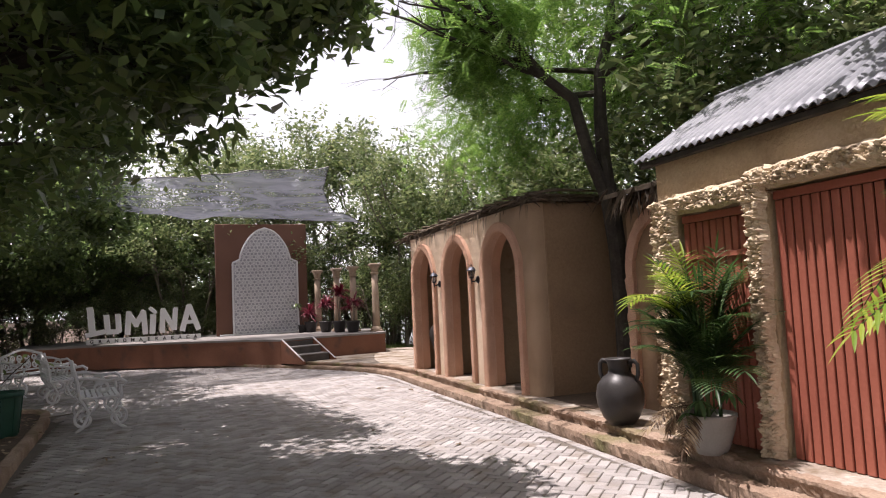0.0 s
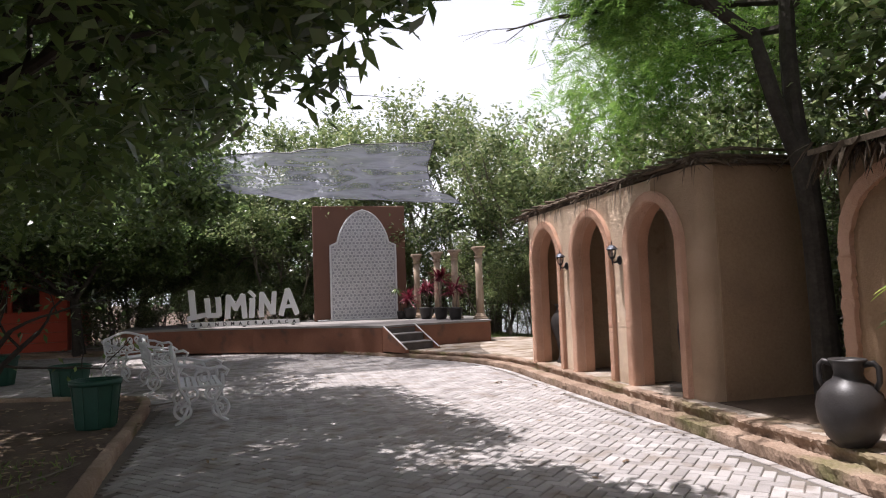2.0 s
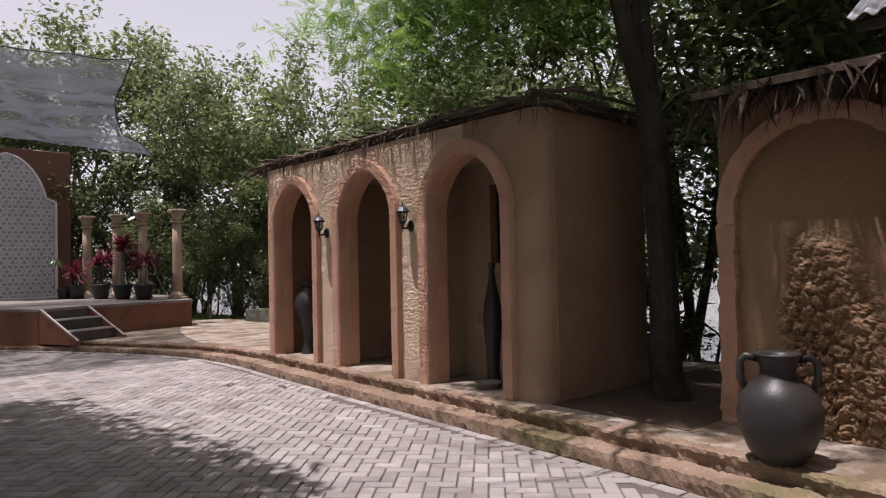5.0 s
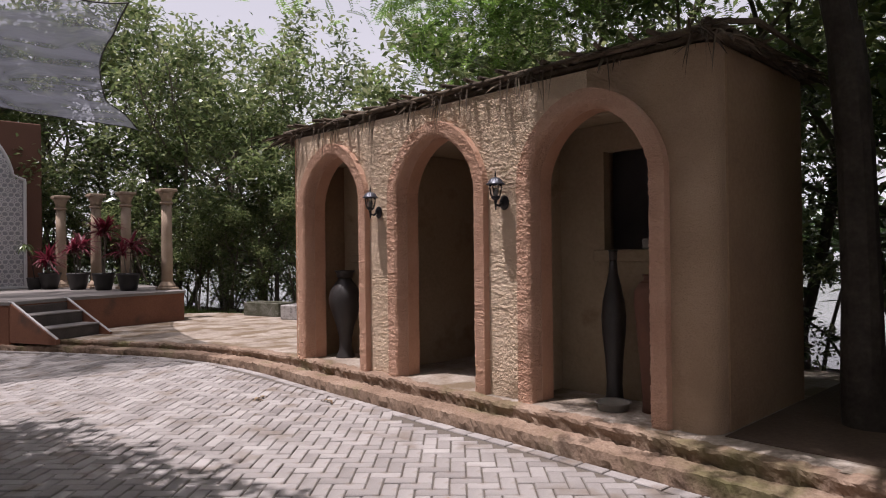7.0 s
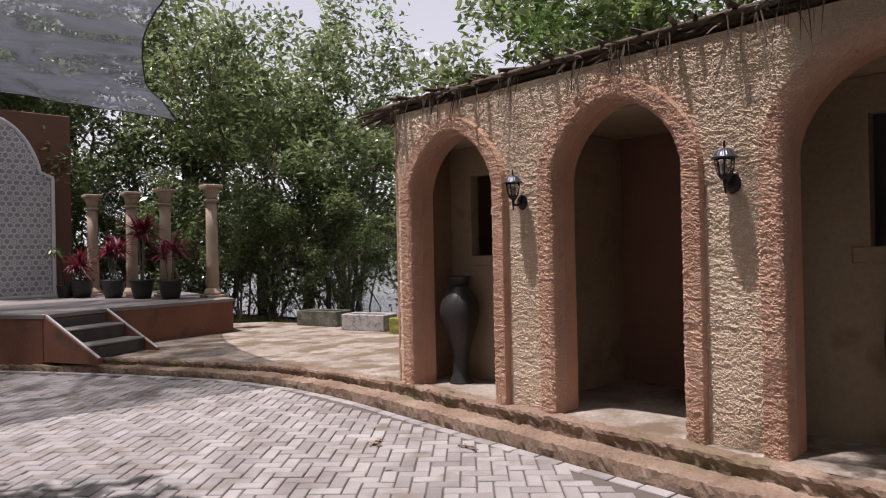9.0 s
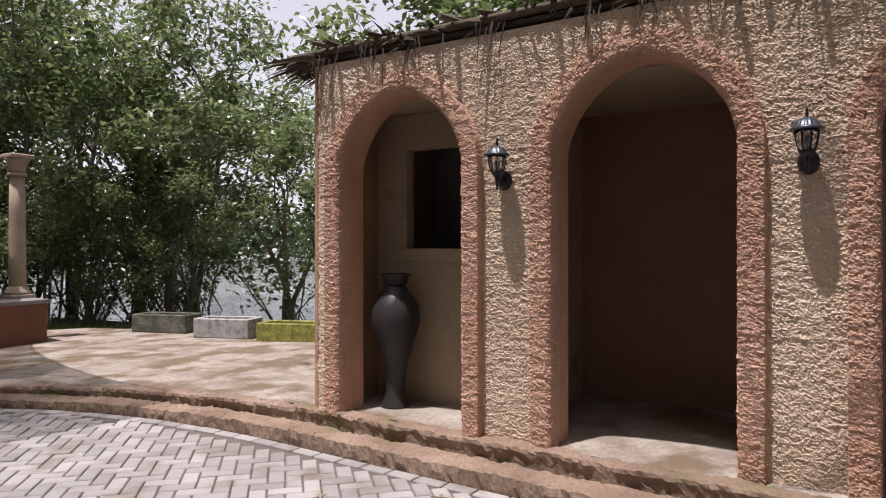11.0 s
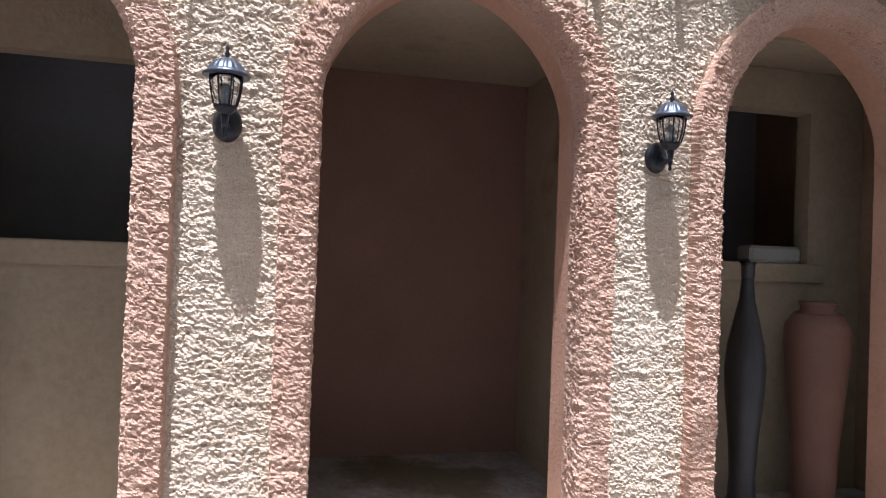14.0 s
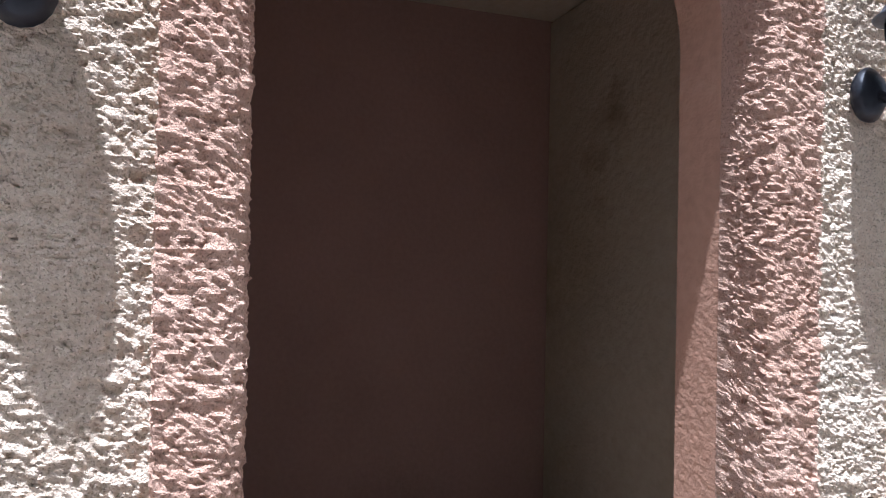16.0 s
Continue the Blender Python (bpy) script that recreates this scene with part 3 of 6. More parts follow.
def window_wall(name, y0, y1, wy0, wy1, wz0, wz1):
    """An inner wall with a dark opening and a plain sill band."""
    x0, x1 = 4.90, 5.00
    g = Geo()
    v = [(x, y, z) for x in (x0, x1) for y, z in ((y0, 0.1), (y1, 0.1), (y1, 2.44), (y0, 2.44), (wy0, wz0), (wy1, wz0), (wy1, wz1), (wy0, wz1))]
    f = []
    for k in range(4):
        j = (k + 1) % 4
        f += [(k, k + 4, j + 4, j), (8 + k, 8 + j, 12 + j, 12 + k), (4 + k, 12 + k, 12 + j, 4 + j), (k, j, 8 + j, 8 + k)]
    g.add(v, f)
    ob = solid(name, g, CREAM, "cream plaster wall with a square opening", "wall", "structure")
    part("sill", Geo().box(x0 - 0.02, x1, wy0 - 0.10, wy1 + 0.10, wz0 - 0.10, wz0 + 0.002, 0.008), CREAM, ob)
    return ob


window_wall("wall_alcove_1", 11.304, 12.576, 11.55, 12.295, 1.39, 2.165)
window_wall("wall_alcove_2", 7.864, 9.356, 8.20, 8.92, 1.41, 2.22)
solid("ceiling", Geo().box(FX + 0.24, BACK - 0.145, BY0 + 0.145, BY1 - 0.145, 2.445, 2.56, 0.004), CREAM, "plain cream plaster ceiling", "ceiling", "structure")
g = Geo().box(FX + 0.02, BACK + 0.25, BY0 - 0.05, BY1 + 0.1, BTOP + 0.022, BTOP + 0.07, 0.01)
solid("roof_deck", g, THATCH, "dark boards under the thatch", "roof", "structure")


def blades(n, place, length, width, droop, mat, name, seed):
    """Thin bent leaf strips: place(rng) gives a start and a direction."""
    rng = np.random.default_rng(seed)
    g = Geo()
    for _ in range(n):
        p, d = place(rng)
        p, d = np.array(p, float), np.array(d, float)
        d /= np.linalg.norm(d)
        L, W = rng.uniform(*length), rng.uniform(*width)
        side = np.cross(d, rng.normal(size=3))
        side /= np.linalg.norm(side)
        v, f = [], []
        q = p.copy()
        for k in range(4):
            w = W * (1, 0.9, 0.6, 0.1)[k]
            v += [tuple(q - side * w), tuple(q + side * w)]
            d = d + np.array([0, 0, -droop * rng.uniform(0.4, 1.3)])
            d /= np.linalg.norm(d)
            q = q + d * L / 3
        f = [(0, 1, 3, 2), (2, 3, 5, 4), (4, 5, 7, 6)]
        g.add(v, f)
    return g


def eave(rng):
    y = rng.uniform(BY0 - 0.1, BY1 + 0.25)
    return (FX + rng.uniform(0.0, 0.3), y, BTOP + rng.uniform(0.06, 0.12)), (-0.55, rng.normal(0, 1.0), rng.normal(0.05, 0.15))


def bunch(rng):
    y = rng.choice([7.75, 8.4, 9.05, 9.35, 9.9, 10.25, 10.55, 11.2, 11.75, 12.1, 12.6]) + rng.normal(0, 0.07)
    return (FX - rng.uniform(0.03, 0.075), y, BTOP + rng.uniform(0.02, 0.09)), (-0.25, rng.normal(0, 0.2), -0.9)


def side_eave(rng):
    x = rng.uniform(FX - 0.1, BACK + 0.2)
    return (x, BY0 - rng.uniform(-0.1, 0.06), BTOP + rng.uniform(0.04, 0.09)), (rng.normal(0, 0.9), -0.7, rng.normal(0.0, 0.2))


def far_end(rng):
    return (FX + rng.uniform(-0.1, 0.6), BY1 + rng.uniform(-0.1, 0.12), BTOP + rng.uniform(0.0, 0.07)), (rng.uniform(-0.9, 0.2), 1.0, rng.normal(0.0, 0.12))


thatch = thing("thatch_roof", "dry brown palm thatch fraying over the arcade", "roof", (5.0, 10.2, BTOP))
inv = thatch.matrix_world.inverted()
part("layer", Geo().box(FX - 0.035, BACK + 0.3, BY0 - 0.06, BY1 + 0.2, BTOP + 0.075, BTOP + 0.115, 0.015).turned(inv), THATCH, thatch)
part("eave_leaves", blades(420, eave, (0.14, 0.34), (0.006, 0.018), 0.2, THATCH, "", 4).turned(inv), THATCH, thatch)
part("hanging_bunches", blades(120, bunch, (0.08, 0.36), (0.0025, 0.006), 0.5, THATCH, "", 5).turned(inv), THATCH, thatch)
part("side_leaves", blades(110, side_eave, (0.12, 0.3), (0.006, 0.02), 0.25, THATCH, "", 6).turned(inv), THATCH, thatch)
part("end_leaves", blades(80, far_end, (0.2, 0.45), (0.008, 0.02), 0.12, THATCH, "", 7).turned(inv), THATCH, thatch)
g = Geo()
rng = np.random.default_rng(8)
for k in range(22):
    y = BY0 + 0.1 + k * 0.23 + rng.uniform(-0.09, 0.09)
    g.tube([(FX - rng.choice([0.03, 0.08, 0.13]) - rng.uniform(0, 0.04), y + rng.normal(0, 0.05), BTOP + 0.12), (FX + 0.3, y + rng.normal(0, 0.1), BTOP + 0.135 + rng.uniform(0, 0.03)), (BACK, y + rng.normal(0, 0.2), BTOP + 0.14)], [0.018, 0.022, 0.012], 5)
part("ribs", g.turned(inv), THATCH, thatch)

g = Geo().prism([(4.34, 6.45), (7.0, 6.45), (7.0, 7.70), (4.36, 7.70)], 0.1, FLOOR + 0.005)
solid("tree_pit", g, SOIL, "bare dark soil round the tree foot", "soil", "structure")

# ---- gate building ----
GX = 4.15
g = Geo()
g.box(GX + 0.06, GX + 0.26, -4.0, 5.12, 2.24, 2.765, 0.01)       # lintel band
g.box(GX + 0.06, GX + 0.26, 4.88, 5.12, 0.1, 2.24, 0.01)
g.box(GX + 0.06, GX + 0.26, 3.86, 4.02, 0.1, 2.24, 0.01)
g.box(GX + 0.06, GX + 0.26, -4.0, 0.1, 0.1, 2.24, 0.01)
gate_wall = solid("wall_gatehouse", g, GATE_PLASTER, "ochre plaster wall over red gates", "wall", "structure")
g = Geo().box(GX + 0.265, 6.3, 4.94, 5.12, 0.1, 2.80, 0.01)
solid("wall_gatehouse_side", g, GATE_PLASTER, "ochre plaster end wall of the gatehouse", "wall", "structure")


def cobbles(a, b, scale, seed):
    """Rounded stones: 1 at the middle of each, 0 at its edge, over two flat coordinates."""
    qa, qb = a * scale, b * scale
    ia, ib = np.floor(qa), np.floor(qb)
    best, second = np.full(a.shape, 9.0), np.full(a.shape, 9.0)

    def spin(u, v, k):
        w = np.sin(u * 127.1 + v * 311.7 + k * 74.7 + seed * 13.3) * 43758.5453
        return w - np.floor(w)

    for da in (-1, 0, 1):
        for db in (-1, 0, 1):
            u, v = ia + da, ib + db
            d = np.hypot(u + 0.1 + 0.8 * spin(u, v, 1) - qa, v + 0.1 + 0.8 * spin(u, v, 2) - qb)
            second = np.minimum(second, np.maximum(best, d))
            best = np.minimum(best, d)
    return np.clip((second - best) * 2.2, 0, 1) ** 0.5 * np.clip(1.15 - 0.75 * best, 0, 1)


def rubble(y0, y1, z0, z1, depth, seed, name="rubble_facing"):
    """Knobbly stone facing."""
    s = 0.008
    yy, zz = np.arange(y0, y1 + s, s), np.arange(z0, z1 + s, s)
    Y, Z = np.meshgrid(yy, zz)
    p = np.stack([np.full(Y.size, GX), Y.ravel(), Z.ravel()], 1)
    n = lattice_noise(p, 17, seed)
    m = 1 - np.abs(lattice_noise(p, 33, seed + 1) - 0.5) * 2
    k = lattice_noise(p, 60, seed + 2)
    edge = np.minimum(np.minimum(p[:, 1] - y0, y1 - p[:, 1]) / 0.03, 1).clip(0, 1) * np.minimum(np.minimum(p[:, 2] - z0, z1 - p[:, 2]) / 0.03, 1).clip(0, 1)
    w = (lattice_noise(p, 12, seed + 5) - 0.5) * 0.03
    warp = (lattice_noise(p, 24, seed + 7) - 0.5) * 0.05
    big, small = cobbles(p[:, 1] + warp, p[:, 2] * 1.15 - warp, 12.0, seed), cobbles(p[:, 1] - warp, p[:, 2] + warp, 27.0, seed + 1)
    p[:, 0] += 0.058 - depth * (0.24 * big + 0.22 * small + 0.30 * n + 0.16 * m + 0.24 * k) * (0.25 + 0.75 * edge)
    p[:, 1] += w
    p[:, 2] += (lattice_noise(p, 12, seed + 6) - 0.5) * 0.03
    ob = new(name, grid_mesh(name, p.reshape(len(zz), len(yy), 3), STONE))
    ob.parent = gate_wall
    return tagged(ob, "knobbly cream rubble stone")


rubble(4.84, 5.14, 0.18, 2.34, 0.15, 41)
rubble(3.84, 4.03, 0.18, 2.42, 0.15, 51)
rubble(4.03, 4.84, 2.17, 2.36, 0.12, 61)
rubble(-0.1, 3.84, 2.24, 2.42, 0.12, 71)


def gate(name, y0, y1, z1, label, rail=None):
    """A ribbed sheet gate: upright slats over a backing panel, with a head rail."""
    t = thing(name, label, "gate", (GX + 0.12, (y0 + y1) / 2, 0.2), kind="structure")
    inv = t.matrix_world.inverted()
    part("panel", Geo().box(GX + 0.12, GX + 0.15, y0, y1, 0.2, z1, 0.004).turned(inv), RED_DARK, t, "backing panel, gap shade put into its dark red")
    n = int((y1 - y0) / 0.078)
    w = (y1 - y0) / n
    for k in range(n):
        a = y0 + k * w
        part("slat", Geo().box(GX + 0.092, GX + 0.118, a + 0.008, a + w - 0.008, 0.215, z1 - 0.07, 0.006).turned(inv), RED_PAINT, t)
    part("rail", Geo().box(GX + 0.085, GX + 0.119, y0, y1, z1 - 0.065, z1, 0.006).turned(inv), RED_PAINT, t)
    if rail:
        part("rail", Geo().box(GX + 0.07, GX + 0.091, y0, y1, rail, rail + 0.05, 0.006).turned(inv), RED_PAINT, t)
    return t


gate("gate_wide", 0.1, 3.83, 2.22, "tall red-brown ribbed double gate in the wall")
gate("gate_small", 4.04, 4.84, 2.16, "narrow red-brown ribbed gate with a cross rail", 1.76)

# corrugated roof
ex, ez, rx, rz = 4.12, 2.743, 5.25, 3.47
yy = np.arange(-4.2, 5.32, 0.0125)
rows = []
for k in range(9):
    t = k / 8
    x, z = ex + (rx - ex) * t, ez + (rz - ez) * t
    rows.append(np.stack([np.full(yy.size, x), yy, z + 0.016 * np.sin(yy * 2 * math.pi / 0.10)], 1))
roof = tagged(new("gatehouse_roof", grid_mesh("gatehouse_roof", np.array(rows), ROOF, smooth=True)), "grey corrugated roof sheets, stained and sunlit", "roof", kind="structure")
sol = roof.modifiers.new("thickness", "SOLIDIFY")
sol.thickness = 0.006
part("rear_slope", Geo().add([(rx, -4.2, rz), (rx, 5.32, rz), (6.6, 5.32, 2.66), (6.6, -4.2, 2.66)], [(0, 1, 2, 3)]), ROOF, roof)
part("ridge_cap", Geo().tube([(rx, -4.2, rz), (rx, 5.34, rz)], 0.045, 8), ROOF, roof)
part("eave_beam", Geo().box(4.15, 4.205, -4.1, 5.28, 2.675, 2.735, 0.01), BARK, roof)
part("gable", Geo().add([(4.42, 5.115, 2.79), (6.3, 5.115, 2.79), (5.25, 5.115, 3.42)], [(0, 1, 2)]), OCHRE, roof)

# lean-to with a blind arch between the gatehouse and the tree
SX = 4.80
g = Geo().box(SX, SX + 0.2, 5.125, 6.42, 0.1, 2.62, 0.02)
lean = solid("wall_blind_arch", g, OCHRE, "ochre plaster wall with a blind arch, stone showing", "wall", "structure")
yy, zz = np.arange(5.13, 6.12, 0.014), np.arange(0.2, 1.75, 0.014)
Y, Z = np.meshgrid(yy, zz)
p = np.stack([np.full(Y.size, SX), Y.ravel(), Z.ravel()], 1)
spread = np.clip((6.04 - 0.05 * p[:, 2] + 0.12 * (lattice_noise(p, 3, 77) - 0.5) - p[:, 1]) / 0.10, 0, 1)
fade = np.clip((p[:, 1] - 5.05 - 0.42 * np.clip(p[:, 2] - 0.6, 0, 1)) / 0.55, 0, 1) * np.clip((1.72 - p[:, 2] + 0.2 * (lattice_noise(p, 5, 78) - 0.5)) / 0.25, 0, 1)
warp = (lattice_noise(p, 20, 76) - 0.5) * 0.05
rough = 0.5 * cobbles(p[:, 1] + warp, p[:, 2] - warp, 11.0, 79) + 0.3 * cobbles(p[:, 1], p[:, 2] + warp, 25.0, 80) + 0.3 * lattice_noise(p, 40, 81)
p[:, 0] += 0.006 - 0.10 * rough * spread * fade
ob = new("exposed_stone", grid_mesh("exposed_stone", p.reshape(len(zz), len(yy), 3), OCHRE))
ob.parent = lean
path = [(6.28, z, 1.0, 0.0) for z in np.arange(0.2, 1.75, 0.03)]
path += [(5.70 + 0.58 * math.cos(a), 1.75 + 0.58 * math.sin(a), math.cos(a), math.sin(a)) for a in np.linspace(0, math.pi * 0.98, 50)]
prof = [(0.0, 0.01), (0.0, -0.05), (0.06, -0.06), (0.13, -0.05), (0.135, 0.01)]
P = np.array([[(SX + dx, y + o * ny, z + o * nz) for o, dx in prof] for y, z, ny, nz in path])
f = P.reshape(-1, 3)
f += (np.stack([lattice_noise(f, 22, 90 + i) for i in range(3)], 1) - 0.5) * 0.03
ob = new("arch_border", grid_mesh("arch_border", f.reshape(P.shape), PINK))
ob.parent = lean
lt = thing("thatch_awning", "dark dry palm thatch hanging over the lean-to", "roof", (4.9, 5.8, 2.62))
inv = lt.matrix_world.inverted()
part("layer", Geo().add([(4.58, 5.14, 2.58), (4.58, 6.5, 2.58), (6.2, 6.5, 3.0), (6.2, 5.14, 3.0), (4.58, 5.14, 2.63), (4.58, 6.5, 2.63), (6.2, 6.5, 3.06), (6.2, 5.14, 3.06)],
                      [(3, 2, 1, 0), (4, 5, 6, 7), (0, 1, 5, 4), (1, 2, 6, 5), (2, 3, 7, 6), (3, 0, 4, 7)]).turned(inv), THATCH, lt)


def awning(rng):
    if rng.random() < 0.6:
        return (4.62 + rng.uniform(-0.05, 0.2), rng.uniform(5.16, 6.5), 2.63), (-0.3, rng.normal(0, 0.5), -0.5)
    return (rng.uniform(4.6, 6.1), 6.48 + rng.uniform(-0.1, 0.05), 2.7), (rng.normal(-0.2, 0.5), 0.35, -0.2)


part("leaves", blades(200, awning, (0.18, 0.42), (0.008, 0.022), 0.4, THATCH, "", 12).turned(inv), THATCH, lt)

# ---- stage ----
ST = 0.72
front = [(-4.2, 21.55), (-2.4, 21.25), (-0.7, 20.45), (0.6, 19.55), (1.6, 18.75), (2.38, 17.68), (3.33, 18.14), (5.42, 18.55)]
poly = front + [(5.9, 22.4), (4.2, 24.4), (-4.6, 25.6)]
g = Geo().prism(poly, 0.05, ST - 0.05)
stage = solid("stage", g, STAGE_RED, "low red-brown stage with a grey concrete floor", "stage", "structure")
c = np.mean(np.array(poly), 0)
lip = [tuple(c + (np.array(q) - c) * 1.006) for q in poly]
part("floor", Geo().prism(lip, ST - 0.048, ST), STAGE_TOP, stage, "grey concrete stage floor")
stairs = thing("stage_stairs", "short dark concrete stairs set into the stage front", "stairs", (2.80, 16.84, 0.15), 26, kind="structure")
for k in range(2):
    stp = part("step", Geo().box(0.08, 0.98, 0.22 + 0.35 * k, 1.04, 0.0 if k == 0 else 0.16, 0.19 * (k + 1) - 0.028, 0.008), STEP_DARK, stairs)
    part("tread", Geo().box(0.08, 0.98, 0.20 + 0.35 * k, 1.03, 0.19 * (k + 1) - 0.026, 0.19 * (k + 1), 0.008), STAGE_TOP, stp, "worn grey tread")
part("riser", Geo().box(0.08, 0.98, 0.90, 1.04, 0.36, 0.50, 0.006), STEP_DARK, stairs)
for x, w in ((0.0, 0.08), (0.98, 0.05)):
    g = Geo()
    v = [(x, 0.0, -0.04), (x, 1.0, -0.04), (x, 1.0, 0.545), (x, 0.92, 0.545), (x, 0.0, 0.03)]
    g.add(v + [(p + w, q, z) for p, q, z in v], [(0, 1, 2, 3, 4), (9, 8, 7, 6, 5), (0, 5, 6, 1), (1, 6, 7, 2), (2, 7, 8, 3), (3, 8, 9, 4), (4, 9, 5, 0)])
    chk = part("cheek", g, STAGE_RED, stairs)
    part("cheek_cap", Geo().tube([(x + w / 2, 0.01, 0.035), (x + w / 2, 0.46, 0.295), (x + w / 2, 0.92, 0.555), (x + w / 2, 1.0, 0.56)], [0.022, 0.017, 0.021, 0.018], 6), WHITE, chk, "chipped whitewashed stair edge")

# brown wall with the white pointed panel
PY = 22.6
slab = solid("backdrop_wall", Geo().box(1.08, 3.98, PY, PY + 0.3, ST, 4.30, 0.015), SLAB, "brown painted free-standing wall on the stage", "wall", "structure")
PC, PW = 2.62, 1.02


def panel_half(z):
    """Half the width of the pointed panel at a height over the stage floor."""
    if z < 2.35:
        return PW
    if z < 2.42:
        return PW - 0.12
    t = (z - 2.42) / (3.42 - 2.42)
    return max(0.0, (PW - 0.22) * math.sqrt(max(0.0, 1 - t ** 1.7)) * (1 - 0.12 * t))


panel = thing("pointed_panel", "white plaster panel with pointed top and lattice relief", "panel", (PC, PY - 0.02, ST))
hs = [3.42 * k / 72 for k in range(73)]
g = Geo()
for a, b in zip(hs, hs[1:]):
    wa, wb = panel_half(a + 1e-4), panel_half(b - 1e-4)
    v = [(-wa, -0.03, a), (wa, -0.03, a), (wb, -0.03, b), (-wb, -0.03, b), (-wa, 0.02, a), (wa, 0.02, a), (wb, 0.02, b), (-wb, 0.02, b)]
    g.add(v, [(0, 1, 2, 3), (0, 3, 7, 4), (1, 5, 6, 2), (3, 2, 6, 7)])
part("field", g, PANEL_GROUND, panel, "lattice ground, recess shade put into its grey", weld=True)
edge_pts = [(panel_half(z + 1e-4), z) for z in hs if panel_half(z + 1e-4) > 0.005] + [(0, 3.44)]
line = [(-w, -0.045, z) for w, z in edge_pts] + [(w, -0.045, z) for w, z in edge_pts[::-1][1:]]
part("rim", Geo().tube(line, 0.035, 6), WHITE, panel, "raised white rim")
g = Geo()
cell = 0.235


def strap(x0, z0, x1, z1):
    """One flat strap of the lattice, kept inside the rim."""
    for x, z in ((x0, z0), (x1, z1)):
        if z < 0.02 or abs(x) > panel_half(z) - 0.03:
            return
    g.tube([(x0, -0.04, z0), (x1, -0.04, z1)], 0.0155, 4)


for i in range(-5, 6):
    for j in range(18):
        cx, cz = i * cell + (cell / 2 if j % 2 else 0), 0.06 + j * cell * 0.866
        star = [(cx + r * math.cos(math.pi * k / 6 + math.pi / 6), cz + r * math.sin(math.pi * k / 6 + math.pi / 6)) for k, r in ((k, 0.100 if k % 2 == 0 else 0.055) for k in range(12))]
        for k in range(12):
            strap(*star[k], *star[(k + 1) % 12])
        for k in range(0, 12, 2):
            u = math.pi * k / 6 + math.pi / 6
            strap(*star[k], cx + 0.136 * math.cos(u), cz + 0.136 * math.sin(u))
        for k in range(6):
            u, w = math.pi * k / 3, math.pi * (k + 1) / 3
            strap(cx + 0.030 * math.cos(u), cz + 0.030 * math.sin(u), cx + 0.030 * math.cos(w), cz + 0.030 * math.sin(w))
part("lattice", g, WHITE, panel)
part("plinth", Geo().box(-1.45, 1.25, -0.14, 0.015, 0.0, 0.05, 0.01), WHITE, panel)


# ---- wall lanterns ----
def wall_lantern(y, z=1.785):
    t = thing("wall_lantern", "black cast-metal wall lantern with ribbed glass", "wall lamp", (FX - 0.005, y, z), group="lanterns between the arches")
    g = Geo().lathe([(0.001, 0.0), (0.062, 0.0), (0.065, 0.012), (0.045, 0.035), (0.022, 0.05), (0.001, 0.052)], 20)
    g.turned(pose(0, 0, 0.03, 0, -90, 0) @ Matrix.Diagonal((1.25, 1.0, 1.0, 1)))
    part("backplate", g, BLACK_METAL, t, smooth=True)
    hx = -0.145
    part("arm", Geo().tube([(-0.03, 0, 0.03), (-0.09, 0, -0.005), (hx, 0, 0.005), (hx, 0, 0.06)], [0.018, 0.014, 0.014, 0.02], 8), BLACK_METAL, t, smooth=True)
    part("drop_finial", Geo().lathe([(0.002, -0.055), (0.010, -0.045), (0.006, -0.03), (0.014, -0.01), (0.010, 0.005)], 12, (hx, 0, 0)), BLACK_METAL, t, smooth=True)
    cup = part("cup", Geo().lathe([(0.012, 0.045), (0.030, 0.055), (0.046, 0.075), (0.050, 0.085), (0.044, 0.088)], 20, (hx, 0, 0)), BLACK_METAL, t, smooth=True)
    glass = part("glass", Geo().lathe([(0.042, 0.089), (0.056, 0.13), (0.064, 0.18), (0.066, 0.215), (0.062, 0.215), (0.06, 0.18), (0.052, 0.13), (0.038, 0.092)], 24, (hx, 0, 0)), GLASS, t, "clear glass shade", True)
    glass.visible_shadow = False
    part("bulb", Geo().lathe([(0.02, 0.089), (0.022, 0.1), (0.022, 0.165), (0.012, 0.18), (0.002, 0.182)], 14, (hx, 0, 0)), FROST, t, "pale lamp tube", True)
    for k in range(8):
        a = 2 * math.pi * (k + 0.5) / 8
        c, s = math.cos(a), math.sin(a)
        part("rib", Geo().tube([(hx + 0.048 * c, 0.048 * s, 0.085), (hx + 0.061 * c, 0.061 * s, 0.13), (hx + 0.069 * c, 0.069 * s, 0.18), (hx + 0.071 * c, 0.071 * s, 0.22)], 0.0042, 5), BLACK_METAL, t)
    g = Geo().lathe([(0.070, 0.214), (0.098, 0.212), (0.102, 0.220), (0.086, 0.232), (0.078, 0.240), (0.070, 0.255), (0.050, 0.278), (0.028, 0.290), (0.012, 0.294)], 72, (0, 0, 0))
    g.v = [(hx + x * k, y * k, z) for x, y, z in g.v for k in [1 + (0.045 * math.cos(18 * math.atan2(y, x)) if 0.235 < z < 0.292 else 0)]]
    cap = part("cap", g, CAP_METAL, t, "ribbed grey cap", True)
    part("finial", Geo().lathe([(0.012, 0.292), (0.006, 0.30), (0.013, 0.312), (0.006, 0.325), (0.010, 0.338), (0.003, 0.352), (0.001, 0.37)], 10, (hx, 0, 0)), BLACK_METAL, cap, smooth=True)
    return t


for y in (11.128, 9.475):
    wall_lantern(y).scale = (0.77, 0.77, 0.77)


